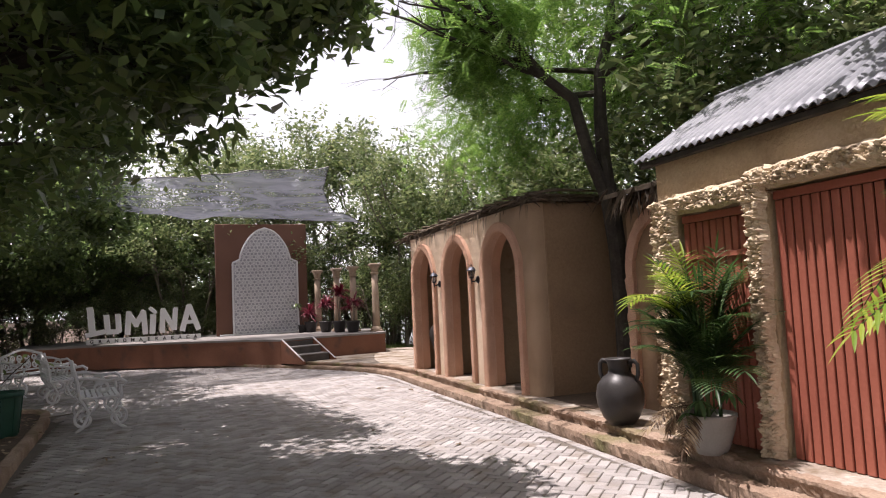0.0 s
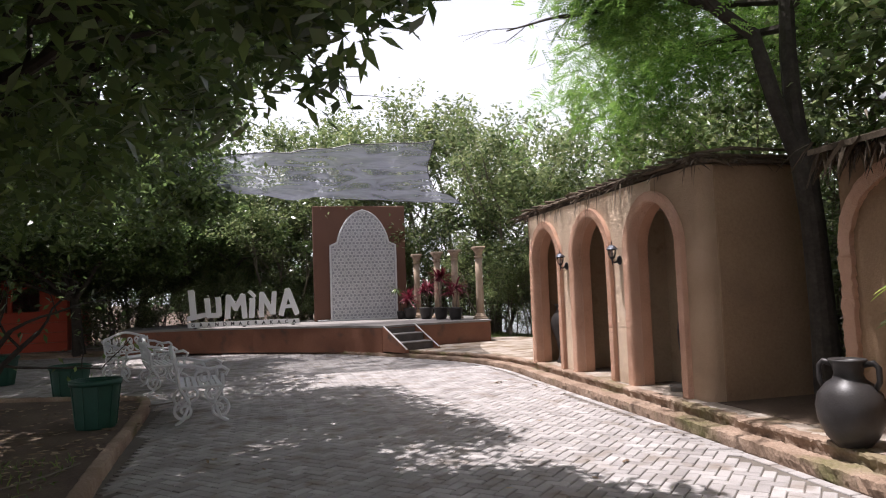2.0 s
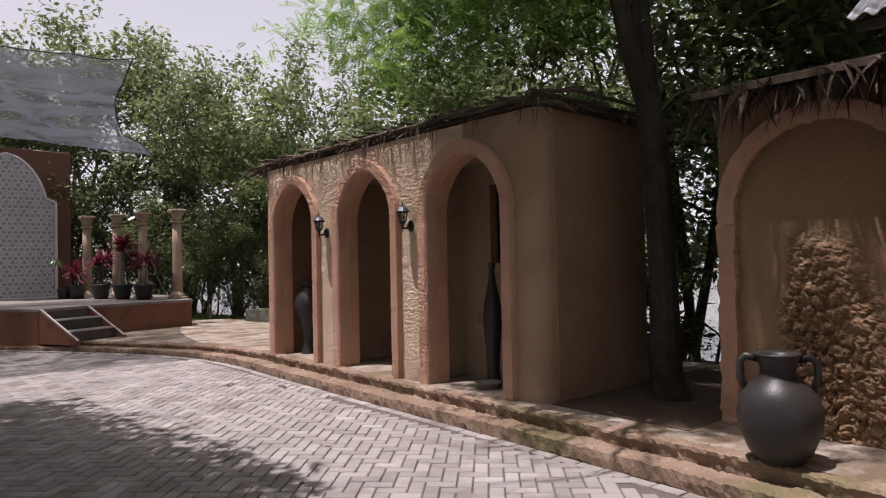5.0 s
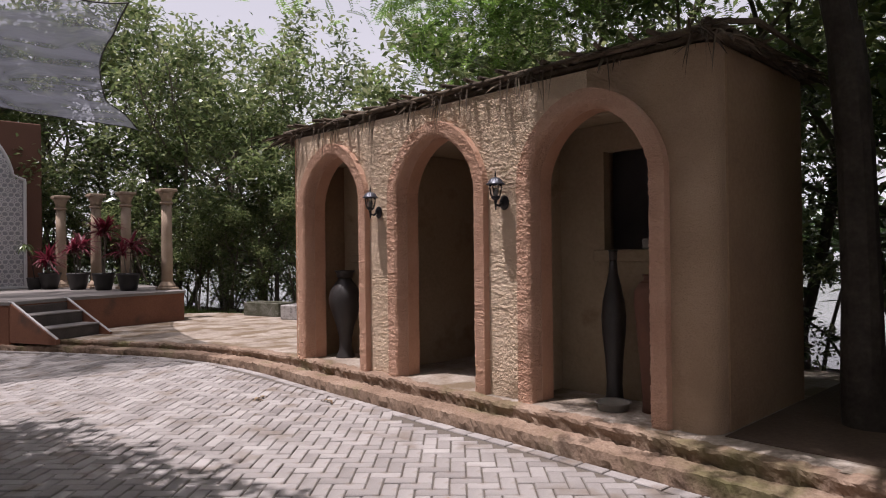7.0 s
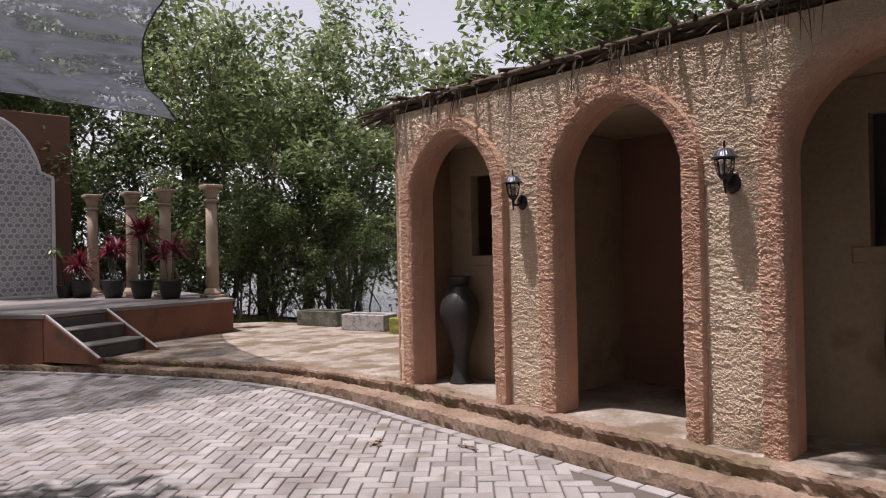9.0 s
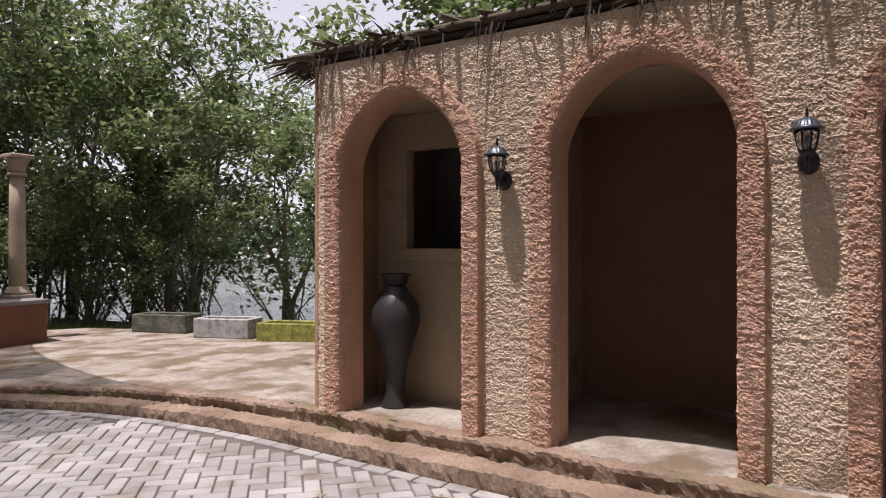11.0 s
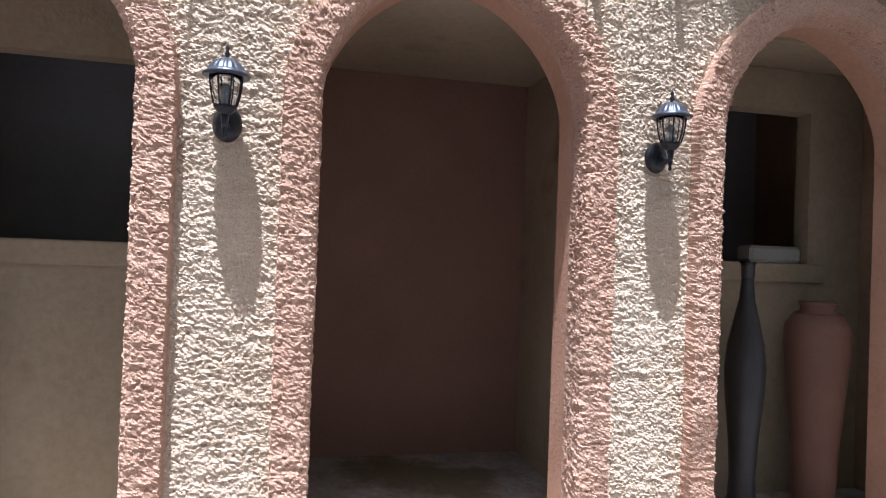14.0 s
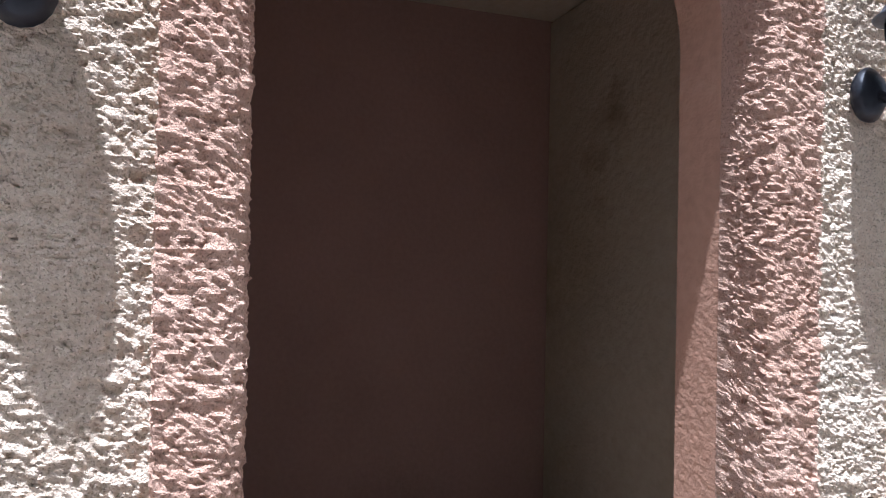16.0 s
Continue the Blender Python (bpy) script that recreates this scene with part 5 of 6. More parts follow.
def potted_palm(at, label, n, height, seed, light, spread=(0.3, 1.35), stem=0.35, dry=False):
    rng = random.Random(seed)
    t = thing("potted_palm", label, "potted plant", at)
    part("pot", Geo().lathe([(0.01, 0), (0.11, 0.0), (0.14, 0.05), (0.185, 0.19), (0.205, 0.285), (0.212, 0.29), (0.212, 0.315), (0.19, 0.315), (0.185, 0.29), (0.01, 0.28)], 32), GREY_POT, t, "pale cement pot", True)
    g, s, gl = Geo(), Geo(), Geo()
    for k in range(n):
        a = rng.uniform(0, 6.3)
        h = stem + rng.uniform(0.0, height * 0.45)
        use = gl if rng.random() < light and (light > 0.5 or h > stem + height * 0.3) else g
        frond(use, s, (0.09 * math.cos(a), 0.09 * math.sin(a), h), a + rng.uniform(-0.5, 0.5), rng.uniform(*spread), rng.uniform(0.4, 0.8) * height * 0.55, rng.uniform(0.6, 1.7), rng)
    for k in range(7):
        a = rng.uniform(0, 6.3)
        s.tube([(0.1 * math.cos(a), 0.1 * math.sin(a), 0.3), (0.12 * math.cos(a), 0.12 * math.sin(a), stem + height * 0.42)], [0.016, 0.011], 6)
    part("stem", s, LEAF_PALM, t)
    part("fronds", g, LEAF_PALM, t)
    if dry:
        gd, gb = Geo(), Geo()
        for k in range(14):
            a = rng.uniform(1.2, 3.6)
            frond(gd, s, (0.12 * math.cos(a), 0.12 * math.sin(a), 0.33), a, rng.uniform(0.1, 0.6), rng.uniform(0.28, 0.45), rng.uniform(1.2, 2.2), rng, 0.008, 0.16)
        part("withered_fronds", gd, DRY_LEAF, t, "withered grey-brown fronds")
        for c, r in (((-0.17, -0.10, 0.44), 0.17), ((-0.20, 0.02, 0.33), 0.14), ((0.0, -0.22, 0.50), 0.18), ((-0.10, 0.05, 0.70), 0.14)):
            gb.tube([(0, 0, 0.29), c], [0.006, 0.004], 5)
            for k in range(6):
                a = k * 1.05 + rng.uniform(-0.2, 0.2)
                leaf_strip(gb, Vector(c), Vector((math.cos(a), math.sin(a), rng.uniform(-0.5, 0.1))), (0, 0, 1), r, 0.022, 0.3, 4)
        part("broad_leaves", gb, LEAF_BROAD, t, "glossy broad fingered leaves")
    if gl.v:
        part("sunlit_fronds", gl, LEAF_PALM_LIGHT, t, "yellow-green upper fronds, sunlight put into their colour")
    return t


potted_palm((3.92, 4.33, FLOOR - 0.01), "bushy green palm with withered fronds in a pale cement pot", 72, 1.6, 21, 0.45, (0.95, 1.55), 0.35, True)
potted_palm((3.42, 1.80, FLOOR - 0.01), "yellow-green palm in a pale cement pot by the gate", 30, 2.0, 22, 0.85, (-0.1, 1.1), 1.15)


# ---- trees ----
def leaf_cloud(name, twigs, per, spread, L, W, mat, seed, hang=0.3):
    """Many single leaves round twig tips: folded diamonds of two faces."""
    rng = np.random.default_rng(seed)
    T = np.array(twigs)
    C = np.repeat(T, per, 0) + rng.normal(size=(len(T) * per, 3)) * spread
    n = len(C)
    d = rng.normal(size=(n, 3))
    d[:, 2] = d[:, 2] * 0.6 - hang
    d /= np.linalg.norm(d, axis=1)[:, None]
    s = np.cross(d, rng.normal(size=(n, 3)) * 0.5 + np.array([0, 0, 1.0]))
    s /= np.linalg.norm(s, axis=1)[:, None] + 1e-9
    u = np.cross(s, d)
    l = (rng.uniform(0.7, 1.25, n) * L)[:, None]
    w = (rng.uniform(0.8, 1.2, n) * W)[:, None]
    V = np.stack([C - d * l / 2, C + s * w / 2 + u * w * 0.15 - d * l * 0.05, C + d * l / 2, C - s * w / 2 + u * w * 0.15 - d * l * 0.05], 1).reshape(-1, 3)
    me = bpy.data.meshes.new(name)
    me.vertices.add(4 * n)
    me.vertices.foreach_set("co", V.ravel())
    me.loops.add(4 * n)
    me.loops.foreach_set("vertex_index", np.arange(4 * n))
    me.polygons.add(n)
    me.polygons.foreach_set("loop_start", np.arange(n) * 4)
    me.polygons.foreach_set("loop_total", np.full(n, 4))
    me.materials.append(mat)
    me.update(calc_edges=True)
    return me


def grow(g, base, aim, r, depth, rng, tips, gnarl=0.25, split=3, shrink=0.68):
    """A limb that bends and forks; its tips are gathered."""
    p, d = Vector(base), Vector(aim)
    L = d.length
    d = d.normalized()
    pts, rad = [p.copy()], [r]
    n = 5
    for k in range(n):
        d = (d + Vector((rng.gauss(0, gnarl), rng.gauss(0, gnarl), rng.gauss(0.03, gnarl * 0.6))) * 0.45).normalized()
        p = p + d * (L / n)
        pts.append(p.copy())
        rad.append(r * (1 - 0.45 * (k + 1) / n))
    g.tube(pts, rad, 7 if r > 0.04 else (5 if r > 0.015 else 3))
    if depth <= 1:
        tips += [tuple(q) for q in pts[2:]]
    if depth == 0:
        return
    for k in range(split):
        at = pts[-1 - (k % 3) * (1 if k else 0)]
        v = (d + Vector((rng.gauss(0, 0.65), rng.gauss(0, 0.65), rng.gauss(0.15, 0.45)))).normalized()
        grow(g, at, v * L * shrink * rng.uniform(0.8, 1.15), rad[-1] * 0.75, depth - 1, rng, tips, gnarl, split, shrink)


def mangrove(seed, height, per=13):
    """A slim waterside tree with leaves from low down to the top."""
    rng = random.Random(seed)
    t = thing("mangrove_tree", "slim waterside tree with grey stems and small leaves", "tree", group="trees round the stage")
    g, tips = Geo(), []
    for k in range(3):
        a = rng.uniform(0, 6.3)
        b = (0.25 * math.cos(a), 0.25 * math.sin(a), 0)
        grow(g, b, (rng.gauss(0, 0.5), rng.gauss(0, 0.5), height * 0.50), 0.075, 3, rng, tips, 0.2, 3, 0.55)
    for k in range(5):
        a = rng.uniform(0, 6.3)
        grow(g, (0.3 * math.cos(a), 0.3 * math.sin(a), 0), (math.cos(a) * 0.9, math.sin(a) * 0.9, height * rng.uniform(0.15, 0.4)), 0.025, 1, rng, tips, 0.3, 3, 0.6)
    for k in range(5):
        a = rng.uniform(0, 6.3)
        g.tube([(0.05 * math.cos(a), 0.05 * math.sin(a), 0.7), (0.3 * math.cos(a), 0.3 * math.sin(a), 0.5), (0.6 * math.cos(a), 0.6 * math.sin(a), -0.05)], [0.02, 0.016, 0.012], 5)
    part("trunk", g, PALE_BARK, t)
    ob = new("crown", leaf_cloud("crown", tips, per, 0.20, 0.19, 0.084, LEAF_MID, seed, 0.15))
    ob.parent = t
    return t


kinds = [mangrove(101, 8.0), mangrove(102, 9.0), mangrove(103, 7.0), mangrove(104, 8.4)]
rng = random.Random(7)
spots = [(-15, 28, 1.0), (-12.5, 30, 1.05), (-10, 28.5, 0.9), (-7.5, 29.5, 0.95), (-5.2, 27.4, 0.85), (-3.0, 28.6, 0.9), (-0.8, 27.2, 0.85), (1.2, 28.4, 1.15), (3.2, 27.0, 1.18),
         (5.0, 28.2, 1.28), (6.9, 26.4, 1.22), (8.6, 27.6, 1.2), (7.4, 23.6, 0.95), (9.4, 24.6, 1.1), (8.6, 21.2, 0.92), (10.8, 22.4, 1.05), (12.2, 25.2, 1.1), (-5.4, 25.6, 0.62), (-2.6, 26.3, 0.6), (0.2, 25.9, 0.6),
         (5.5, 25.4, 0.6), (9.2, 13.4, 0.95), (9.4, 10.6, 1.0), (8.4, 8.6, 1.0), (9.9, 7.6, 1.05), (8.2, 6.0, 0.95), (10.4, 5.2, 1.1), (8.4, 3.0, 1.0), (10.4, 1.4, 1.05), (9.6, -1.6, 1.05),
         (8.6, 11.9, 0.85), (8.3, 10.0, 0.8), (-17, 24, 1.0), (-18.5, 20, 1.05), (-16.5, 17, 0.9), (-13.5, 21.5, 0.9), (-19, 13, 1.0), (-16, 9, 1.0), (-13, 5.5, 1.0), (-14, 1, 1.0), (10.4, 16.4, 0.5), (9.6, 15.0, 0.7), (9.9, 18.6, 0.75), (0.4, 24.9, 0.78), (3.7, 25.0, 0.85), (2.0, 25.6, 0.9), (-3.6, 24.3, 0.36), (-2.2, 24.5, 0.34), (-0.9, 24.2, 0.36), (0.3, 24.4, 0.33), (-4.9, 24.0, 0.42), (6.8, 22.9, 0.5), (8.0, 20.4, 0.55), (6.3, 23.9, 0.42), (7.3, 21.9, 0.40), (7.5, 20.9, 0.36), (6.9, 24.9, 0.5), (8.5, 19.5, 0.38), (8.4, 22.6, 0.5), (8.0, 7.0, 0.5), (7.1, 8.9, 0.34), (7.6, 4.4, 0.95), (7.3, 2.4, 0.9), (-5.8, 25.9, 0.45), (-4.0, 26.0, 0.44), (-2.9, 25.7, 0.42), (-1.7, 26.1, 0.46), (-0.6, 25.7, 0.42), (0.6, 26.2, 0.45), (-7.2, 25.4, 0.5), (4.8, 25.6, 0.45)]
for k, kind in enumerate(kinds):
    x, y, s = spots[k]
    kind.matrix_world = pose(x, y, -0.06, 0, 0, 40 * k) @ Matrix.Scale(s, 4)
for x, y, s in spots[4:]:
    kind = kinds[rng.randrange(4)]
    c = copy_thing(kind, pose(x, y, -0.06, 0, 0, rng.uniform(0, 360)))
    c.scale = (s, s, s * rng.uniform(0.92, 1.05))

# broad-leaved tree over the bed
bt = thing("broadleaf_tree", "big dark broad-leaved tree overhanging the plaza", "tree", (-4.6, 7.6, 0.05))
rng = random.Random(31)
g, tips = Geo(), []
g.tube([(0, 0, 0), (0.06, 0.03, 0.6), (-0.05, 0.1, 1.3), (0.05, 0.15, 2.1)], [0.24, 0.18, 0.16, 0.15], 10)
for aim in ((2.6, 0.5, 2.5), (2.1, 1.9, 2.3), (2.2, -1.4, 1.9), (0.8, 2.9, 1.4), (-0.8, 1.6, 2.3), (-2.3, 0.3, 2.0), (0.6, -2.4, 1.9), (1.4, 0.8, 2.7), (1.8, 3.0, 2.2), (-1.2, 3.2, 1.6), (0.2, 0.2, 3.0)):
    grow(g, (0.05, 0.15, 1.9), aim, 0.085, 3, rng, tips, 0.22, 3, 0.5)
tips = [q for q in tips if q[2] > 2.2 - 0.35 * min(0, q[0]) + 0.75 * max(0, q[0] - 2.0)]
nr = np.random.default_rng(34)
knots = [(5.25 + nr.normal() * 0.42, -1.2 + nr.normal() * 0.7, 3.95 + abs(nr.normal()) * 0.4) for _ in range(40)] + [(4.5 + nr.normal() * 0.4, -2.2 + nr.normal() * 0.5, 3.1 + abs(nr.normal()) * 0.5) for _ in range(14)]
for q in knots:
    g.tube([(2.6, -0.2, 3.7), (3.6 + nr.normal() * 0.2, -0.7 + nr.normal() * 0.3, 4.1), q], [0.022, 0.014, 0.006], 4)
part("trunk", g, BARK, bt)
while len(tips) < 4800:
    a, e, q = nr.uniform(0, 6.283), nr.uniform(-1, 1), nr.uniform(0.45, 1.0) ** 0.5
    p = np.array(knots[nr.integers(len(knots))]) + nr.normal(size=3) * 0.12 if nr.random() < 0.17 else np.array([1.35 + 4.0 * q * math.cos(a) * math.sqrt(1 - e * e), 0.2 + 5.0 * q * math.sin(a) * math.sqrt(1 - e * e), 4.5 + 2.3 * q * e])
    if lattice_noise(p[None], 0.9, 5)[0] > 0.36 and p[2] > 2.2 - 0.35 * min(0, p[0]) + (0.20 if p[1] < -0.4 else 0.75) * max(0, p[0] - 2.0):
        tips.append(tuple(p))
ob = new("crown", leaf_cloud("crown", tips, 9, 0.14, 0.19, 0.085, LEAF_DARK, 32, 0.5))
ob.parent = bt
# low scraggly tree in the bed
st = thing("bare_sapling", "low sapling with bare twisted dark branches", "tree", (-3.9, 10.9, 0.05))
tips = []
for aim in ((-0.5, 0.3, 1.4), (0.5, -0.2, 1.3), (0.9, 0.5, 1.0), (-0.9, -0.4, 1.1)):
    g = Geo()
    grow(g, (0, 0, 0), aim, 0.05, 2, rng, tips, 0.4, 3, 0.7)
    part("branch", g, BARK, st)
ob = new("leaves", leaf_cloud("leaves", tips, 2, 0.15, 0.12, 0.05, LEAF_DARK, 33))
ob.parent = st
# copies of the tree, several out of view, added to shade plaza and hedge
for k, (x, y, s, a) in enumerate(((-6.3, 14.2, 1.1, 62), (-5.6, 23.0, 0.85, 120), (-9.6, 22.4, 0.9, 20), (-8.5, 19.5, 0.9, 210), (-9.5, 5.0, 1.0, 60), (-5.0, -1.5, 1.05, 15), (-4.6, 26.5, 0.85, 300), (-2.0, 27.0, 0.78, 170), (-10.5, 27.5, 1.0, 250))):
    c = copy_thing(bt, pose(x, y, 0.02, 0, 0, a))
    c.scale = (s, s, s)

# heavy side of the crown over the plaza, extra leaves added to shade it
nr = np.random.default_rng(36)
shelter = []
while len(shelter) < 4400:
    p = np.array([nr.uniform(0.8, 6.0), nr.uniform(-6.5, 5.4), nr.uniform(4.4, 6.6)])
    if lattice_noise(p[None], 0.8, 9)[0] > 0.34 and p[0] < 5.4 - 0.15 * max(0.0, p[1]) and (p[1] < 1.5 or p[2] > 5.0):
        shelter.append(tuple(p))
ob = new("upper_crown", leaf_cloud("upper_crown", shelter, 9, 0.20, 0.19, 0.085, LEAF_DARK, 37, 0.5))
ob.parent = bt

# feathery tree beside the arched building
ft = thing("feathery_tree", "tall tree with dark forked trunk and feathery leaves", "tree", (5.15, 7.15, 0.15))
rng = random.Random(41)
g, tips = Geo(), []
g.tube([(0.12, -0.05, 0), (0.10, 0, 0.25), (0.09, 0.0, 1.0), (0.07, 0.02, 1.9), (0.03, 0.05, 2.5), (0.01, 0.06, 2.75)], [0.19, 0.14, 0.122, 0.115, 0.12, 0.105], 12)
g.tube([(0.0, 0.06, 2.55), (-0.20, 0.10, 3.10), (-0.30, 0.15, 3.60), (-0.34, 0.20, 3.90), (-0.70, 0.30, 4.20), (-1.25, 0.40, 4.85), (-1.60, 0.50, 5.50)], [0.088, 0.082, 0.076, 0.072, 0.066, 0.056, 0.042], 9)
g.tube([(0.02, 0.06, 2.60), (0.0, 0.10, 3.20), (0.03, 0.15, 3.70), (0.10, 0.20, 4.30), (0.40, 0.30, 5.0), (0.55, 0.40, 5.8)], [0.098, 0.092, 0.086, 0.078, 0.064, 0.046], 9)
for at, aim in (((-0.7, 0.3, 4.2), (-1.4, 0.6, 0.6)), ((-1.25, 0.4, 4.85), (-1.4, -0.4, 0.5)), ((-1.6, 0.5, 5.5), (-0.9, 0.9, 0.6)), ((0.09, 0.19, 4.2), (1.2, -1.3, 0.9)), ((0.4, 0.3, 5.0), (1.3, 0.7, 0.8)), ((0.55, 0.4, 5.8), (0.3, 0.9, 1.2)),
                ((0.1, 0.2, 4.3), (-0.5, 1.9, 0.7)), ((0.55, 0.4, 5.8), (-0.7, -0.9, 1.0)), ((-1.0, 0.35, 4.55), (-1.0, 0.5, 0.6)), ((-0.9, 0.33, 4.45), (-0.9, 1.6, 0.2)), ((0.3, 0.27, 4.78), (1.2, -1.0, 0.5))):
    grow(g, at, aim, 0.045, 3, rng, tips, 0.2, 3, 0.55)
part("trunk", g, BARK, ft)
nr = np.random.default_rng(44)
over_roof = []
grow(g2 := Geo(), (0.06, 0.18, 4.0), (0.3, 2.6, 0.9), 0.05, 3, rng, over_roof, 0.2, 3, 0.55)
part("limb", g2, BARK, ft)
while len(over_roof) < 900:
    p = np.array([0.1, 3.2, 4.5]) + nr.normal(size=3) * np.array([0.7, 1.2, 0.65])
    if lattice_noise(p[None], 1.7, 16)[0] > 0.46 and p[2] > 3.4:
        over_roof.append(tuple(p))
over_roof = [q for q in over_roof if q[0] > -0.72 and q[2] > 3.3]
# extra twigs placed to cast shade on the near arch
for _ in range(420):
    p = np.array([-1.35, 1.0, 4.9]) + nr.normal(size=3) * np.array([0.42, 0.55, 0.5])
    if p[2] > 3.7 and p[1] < 2.0:
        tips.append(tuple(p))
while len(tips) < 3300:
    k = nr.random()
    c, s = ((-1.75, 1.0, 5.2), (1.35, 1.35, 0.9)) if k < 0.5 else (((-0.6, 1.2, 6.6), (2.0, 1.8, 1.3)) if k < 0.7 else ((0.9, -0.8, 5.3), (1.5, 1.6, 1.3)))
    p = np.array(c) + nr.normal(size=3) * np.array(s) * 0.62
    if lattice_noise(p[None], 1.6, 15)[0] > 0.47 and p[2] > 3.6:
        tips.append(tuple(p))


def sprays(name, tips, per, mat, seed):
    """Feathery leaves: short stalks with paired leaflets."""
    r = np.random.default_rng(seed)
    T = np.repeat(np.array(tips), per, 0) + r.normal(size=(len(tips) * per, 3)) * 0.16
    n, m = len(T), 9
    d = r.normal(size=(n, 3))
    d[:, 2] = d[:, 2] * 0.4 - 0.35
    d /= np.linalg.norm(d, axis=1)[:, None]
    s = np.cross(d, np.array([0, 0, 1.0]) + r.normal(size=(n, 3)) * 0.3)
    s /= np.linalg.norm(s, axis=1)[:, None]
    L = r.uniform(0.16, 0.30, n)[:, None]
    V = []
    for k in range(m):
        q = T + d * L * (k / m) + np.array([0, 0, -0.05]) * (k / m) ** 2
        w = 0.055 * (1 - 0.5 * abs(k - 4) / 5)
        for sg in (-1, 1):
            a = q + s * sg * w + d * 0.022
            V += [q, q + s * sg * w * 0.5 + d * 0.018, a, q + s * sg * w * 0.5 - d * 0.004]
    V = np.stack(V, 1).reshape(-1, 3)
    c = len(V) // 4
    me = bpy.data.meshes.new(name)
    me.vertices.add(4 * c)
    me.vertices.foreach_set("co", V.ravel())
    me.loops.add(4 * c)
    me.loops.foreach_set("vertex_index", np.arange(4 * c))
    me.polygons.add(c)
    me.polygons.foreach_set("loop_start", np.arange(c) * 4)
    me.polygons.foreach_set("loop_total", np.full(c, 4))
    me.materials.append(mat)
    me.update(calc_edges=True)
    return me


# twigs cut away to let sun onto the far arches and fit the view
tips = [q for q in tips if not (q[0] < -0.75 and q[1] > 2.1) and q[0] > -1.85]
tips += over_roof
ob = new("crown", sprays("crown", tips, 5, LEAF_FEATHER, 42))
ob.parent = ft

# far shore
r = np.random.default_rng(55)
tw = []
for k in range(420):
    a = r.uniform(-0.5, 1.75)
    rad = r.uniform(105, 125)
    tw.append((rad * math.cos(a), 10 + rad * math.sin(a), 0.4 + r.uniform(0, 1) * (4.5 + 2 * math.sin(a * 9))))
far = tagged(new("far_shore_trees", leaf_cloud("far_shore_trees", tw, 60, 1.5, 1.1, 0.7, FAR_LEAF, 56)), "low green trees on the far shore", "trees", kind="stuff")

# ---- litter and grass ----
def dry_sprig(x, y, turn, n, seed):
    """A small dead sprig lying on the paving."""
    r = random.Random(seed)
    t = thing("dry_sprig", "small curled dry sprig lying on the paving", "dead leaf", (x, y, 0.004), turn)
    part("stalk", Geo().tube([(-0.09, 0, 0.004), (0, 0.01, 0.018), (0.10, -0.01, 0.006)], [0.003, 0.004, 0.002], 5), PALE_BARK, t)
    g = Geo()
    for k in range(n):
        a = r.uniform(0, 6.3)
        leaf_strip(g, (r.uniform(-0.06, 0.06), 0, 0.012), (math.cos(a), math.sin(a), r.uniform(0.1, 0.7)), (0, 0, 1), r.uniform(0.06, 0.11), 0.014, 0.3, 3)
    part("leaves", g, DRY_LEAF, t)


dry_sprig(3.32, 11.78, 20, 9, 1)
dry_sprig(3.70, 11.19, 100, 6, 2)
dry_sprig(-0.75, 8.09, 200, 4, 3)
r = np.random.default_rng(61)
pts = [(r.uniform(-7, -1.7), r.uniform(1.5, 13.5), 0.068) for _ in range(700)]
pts = [p for p in pts if p[0] < -1.75 - 0.05 * max(0, p[1] - 9) and p[1] < 12.3]
me = leaf_cloud("leaf_litter", pts, 5, 0.09, 0.11, 0.05, DRY_LEAF, 62, 0.0)
co = np.empty(len(me.vertices) * 3)
me.vertices.foreach_get("co", co)
co = co.reshape(-1, 3)
co[:, 2] = 0.064 + np.abs(co[:, 2] - 0.064) * 0.18
me.vertices.foreach_set("co", co.ravel())
tagged(new("leaf_litter", me), "dry brown leaves and twigs lying on the soil", "leaf litter", kind="stuff")
pts = [(r.uniform(-1.2, 3.5), r.uniform(3, 15.5), 0.012) for _ in range(34)]
me = leaf_cloud("fallen_leaves", pts, 1, 0.0, 0.09, 0.04, DRY_LEAF, 63, 0.0)
me.vertices.foreach_get("co", co := np.empty(len(me.vertices) * 3))
co = co.reshape(-1, 3)
co[:, 2] = 0.006 + np.abs(co[:, 2] - 0.012) * 0.4
me.vertices.foreach_set("co", co.ravel())
tagged(new("fallen_leaves", me), "single dry leaves on the paving", "leaf litter", kind="stuff")
g = Geo()
for _ in range(26):
    x, y, a, L = r.uniform(-6, -2.2), r.uniform(4, 12), r.uniform(0, 3.1), r.uniform(0.3, 1.3)
    g.tube([(x, y, 0.075), (x + L * 0.5 * math.cos(a), y + L * 0.5 * math.sin(a), 0.10), (x + L * math.cos(a + 0.3), y + L * math.sin(a + 0.3), 0.08)], 0.008, 4)
solid("fallen_twigs", g, PALE_BARK, "dead twigs lying on the soil", "twigs", "stuff")


def tuft(rng):
    y = rng.uniform(14.0, 24.0)
    x = np.interp(y, [14, 17, 19, 21, 24], [7.5, 7.3, 6.9, 6.4, 6.6]) + rng.normal(0.3, 0.35)
    return (x, y, -0.05), (rng.normal(0, 0.4), rng.normal(0, 0.4), 1.0)


def weed(rng):
    return (rng.uniform(-4.5, -1.85), rng.uniform(3.0, 8.5), 0.06), (rng.normal(0, 0.6), rng.normal(0, 0.6), 1.0)


solid("bed_weeds", blades(1500, weed, (0.04, 0.12), (0.004, 0.010), 0.3, GRASS, "", 65), GRASS, "small green weeds in the garden bed", "weeds", "stuff")
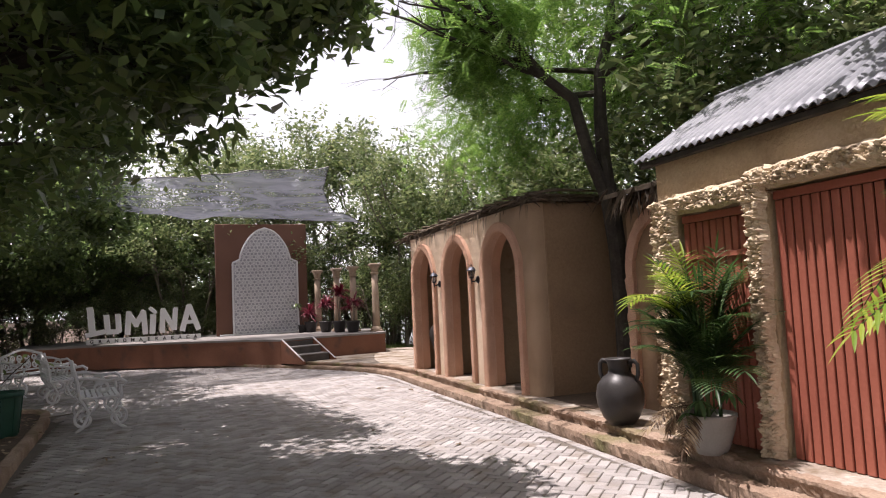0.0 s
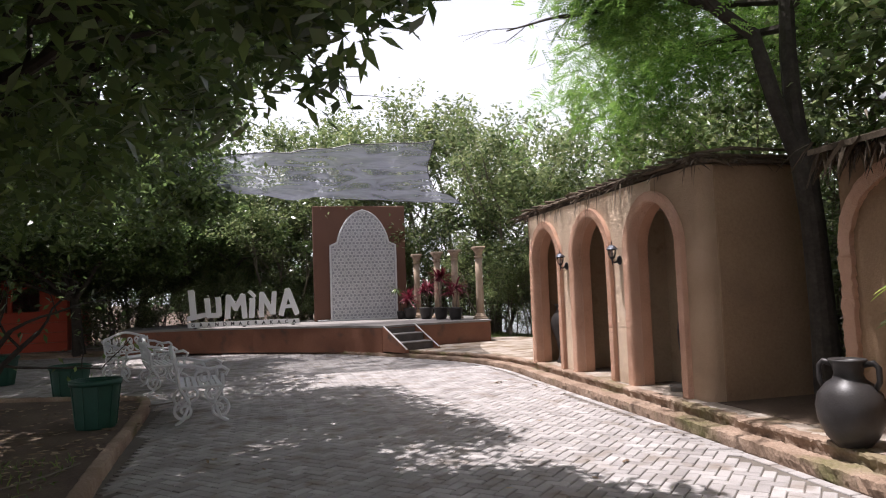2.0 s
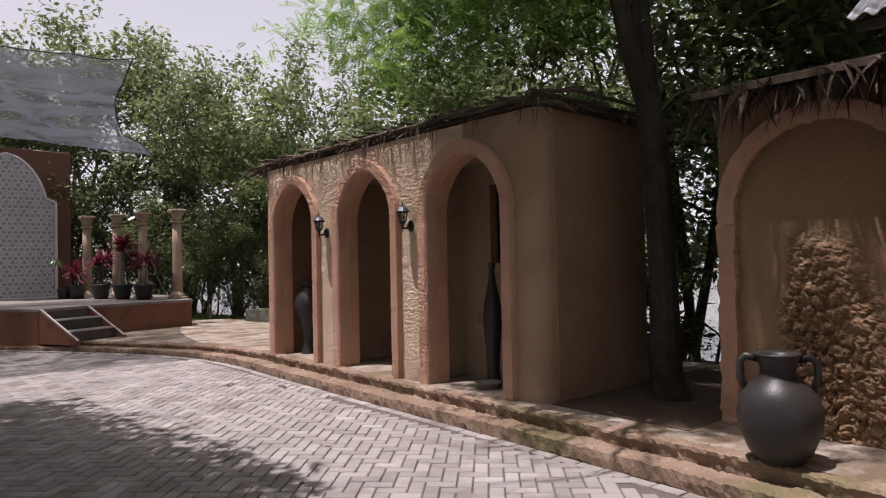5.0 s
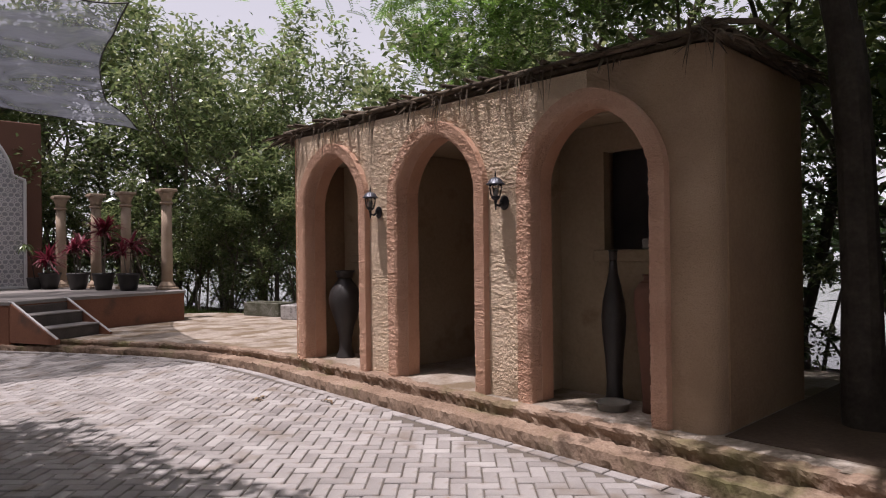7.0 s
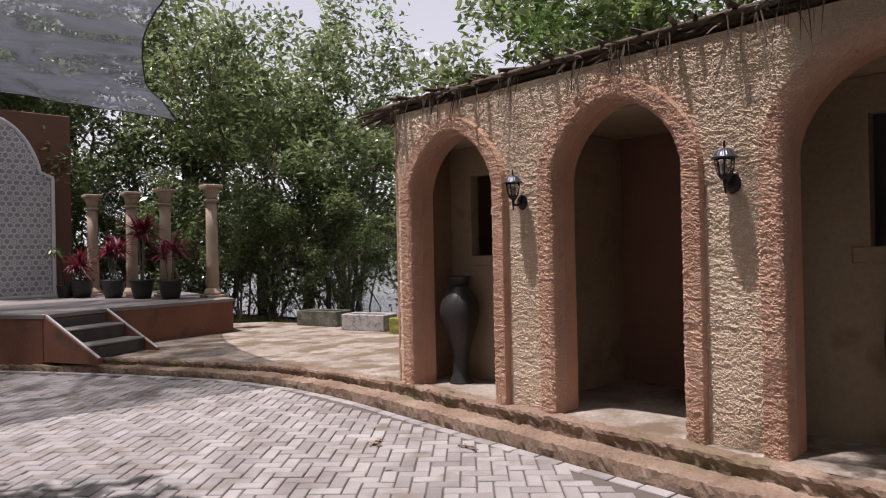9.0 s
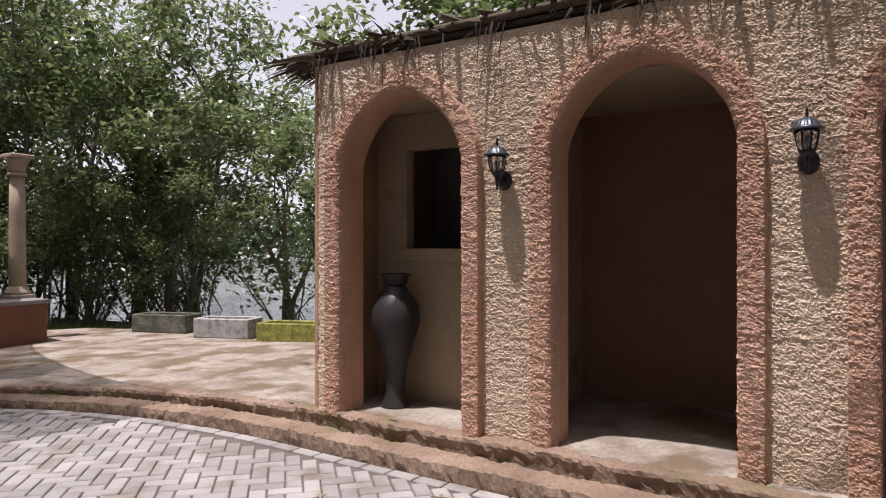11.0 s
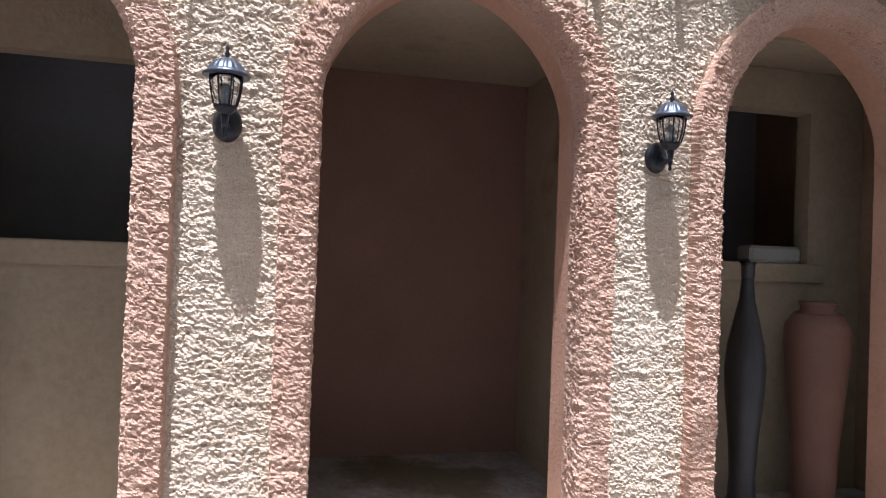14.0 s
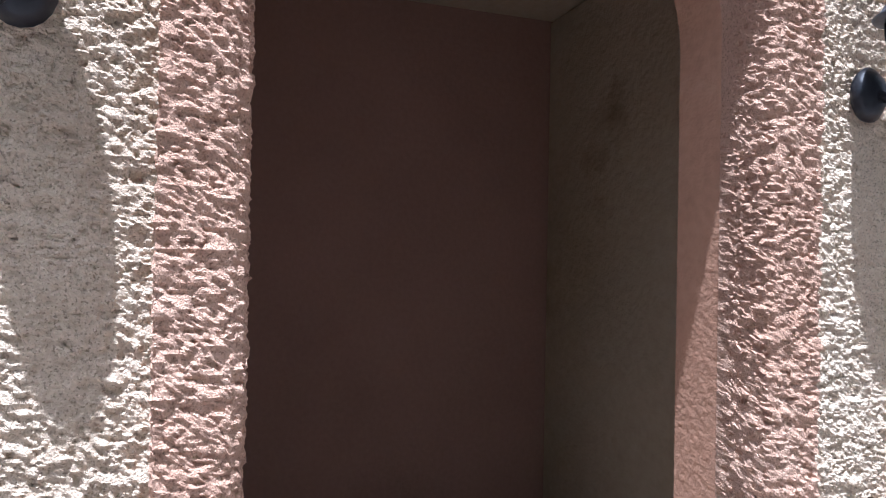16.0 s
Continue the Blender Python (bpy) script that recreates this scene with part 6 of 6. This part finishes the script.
solid("grass_verge", blades(5200, tuft, (0.10, 0.26), (0.004, 0.009), 0.15, GRASS, "", 64), GRASS, "short pale green grass by the water", "grass", "stuff")


# ---- paving blocks ----
BL, BW, GAP = 0.204, 0.102, 0.005


def right_edge(y):
    return float(np.interp(y, EDGE_Y, EDGE_X))


order = np.argsort([q[1] for q in LINE])
EDGE_Y = np.array([q[1] for q in LINE])[order]
EDGE_X = np.array([q[0] for q in LINE])[order]
bo = np.argsort([q[1] for q in BEDLINE])
BED_Y = np.array([q[1] for q in BEDLINE])[bo]
BED_X = np.array([q[0] for q in BEDLINE])[bo]
c45 = math.sqrt(0.5)


def block(l, w):
    """A paving block about its middle: a chamfered top and short sides."""
    a, b, c = l / 2 - GAP, w / 2 - GAP, 0.006
    v = [(-a, -b, -0.03), (a, -b, -0.03), (a, b, -0.03), (-a, b, -0.03), (-a, -b, -c), (a, -b, -c), (a, b, -c), (-a, b, -c), (-a + c, -b + c, 0), (a - c, -b + c, 0), (a - c, b - c, 0), (-a + c, b - c, 0)]
    f = [(8, 9, 10, 11)] + [(k, (k + 1) % 4, 4 + (k + 1) % 4, 4 + k) for k in range(4)] + [(4 + k, 4 + (k + 1) % 4, 8 + (k + 1) % 4, 8 + k) for k in range(4)]
    return v, f


V0, F0 = block(BL, BW)
V0a = np.array(V0)
F0a = np.array(F0)
rng = np.random.default_rng(71)
near, rest = [], []
N = 240
for i in range(-N, N):
    for j in range(-N, N):
        dm = (i - j) % 4
        if dm not in (0, 3):
            continue
        if dm == 0:
            u, w, a = (i + 1) * BW, (j + 0.5) * BW, 0.0
        else:
            u, w, a = (i + 0.5) * BW, (j + 1) * BW, 90.0
        x, y = 0.0 + (u - w) * c45, 9.0 + (u + w) * c45
        if y < -6 or y > 23.4 or x < -9 or x > right_edge(y) - 0.155:
            continue
        if x < float(np.interp(y, BED_Y, BED_X)) + 0.20:
            continue
        if y > 16 and any((x - q[0]) ** 2 + (y - q[1]) ** 2 < 0.05 for q in LINE[130:]):
            continue
        pz, ax, ay = rng.normal(0, 0.0016), rng.normal(0, 0.25), rng.normal(0, 0.25)
        (near if 2.05 < x < 3.35 and 7.9 < y < 10.1 else rest).append((x, y, pz, ax, ay, a + 45 + rng.normal(0, 0.5)))
# a row of blocks along the kerb
D = np.array(smooth_line(KERB_LINE, 200))
seglen = np.concatenate([[0], np.cumsum(np.linalg.norm(np.diff(D, axis=0), axis=1))])
for k in range(int(seglen[-1] / (BL + 0.004))):
    s = (k + 0.5) * (BL + 0.004)
    x, y = np.interp(s, seglen, D[:, 0]), np.interp(s, seglen, D[:, 1])
    x2, y2 = np.interp(s + 0.05, seglen, D[:, 0]), np.interp(s + 0.05, seglen, D[:, 1])
    a = math.atan2(y2 - y, x2 - x)
    if y > -6:
        rest.append((x - math.sin(a) * 0.065, y + math.cos(a) * 0.065, rng.normal(0.001, 0.0015), 0.0, 0.0, math.degrees(a)))
paving = thing("paving", "grey concrete blocks laid in herringbone", "pavement", kind="structure")
V = []
for x, y, z, ax, ay, a in rest:
    m = np.array(pose(x, y, z, ax, ay, a))
    V.append(V0a @ m[:3, :3].T + m[:3, 3])
V = np.concatenate(V)
F = (F0a[None] + 12 * np.arange(len(rest))[:, None, None]).reshape(-1, 4)
me = bpy.data.meshes.new("paving_blocks")
me.from_pydata(V.tolist(), [], F.tolist())
me.materials.append(PAVER)
ob = tagged(new("paving_blocks", me), "grey herringbone paving blocks", kind="stuff")
ob.parent = paving
bm_block = bpy.data.meshes.new("paving_block")
bm_block.from_pydata(V0, [], F0)
bm_block.materials.append(PAVER_PIECE)
for x, y, z, ax, ay, a in near:
    ob = new("paving_block", bm_block)
    ob.parent = paving
    ob.matrix_basis = pose(x, y, z, ax, ay, a)
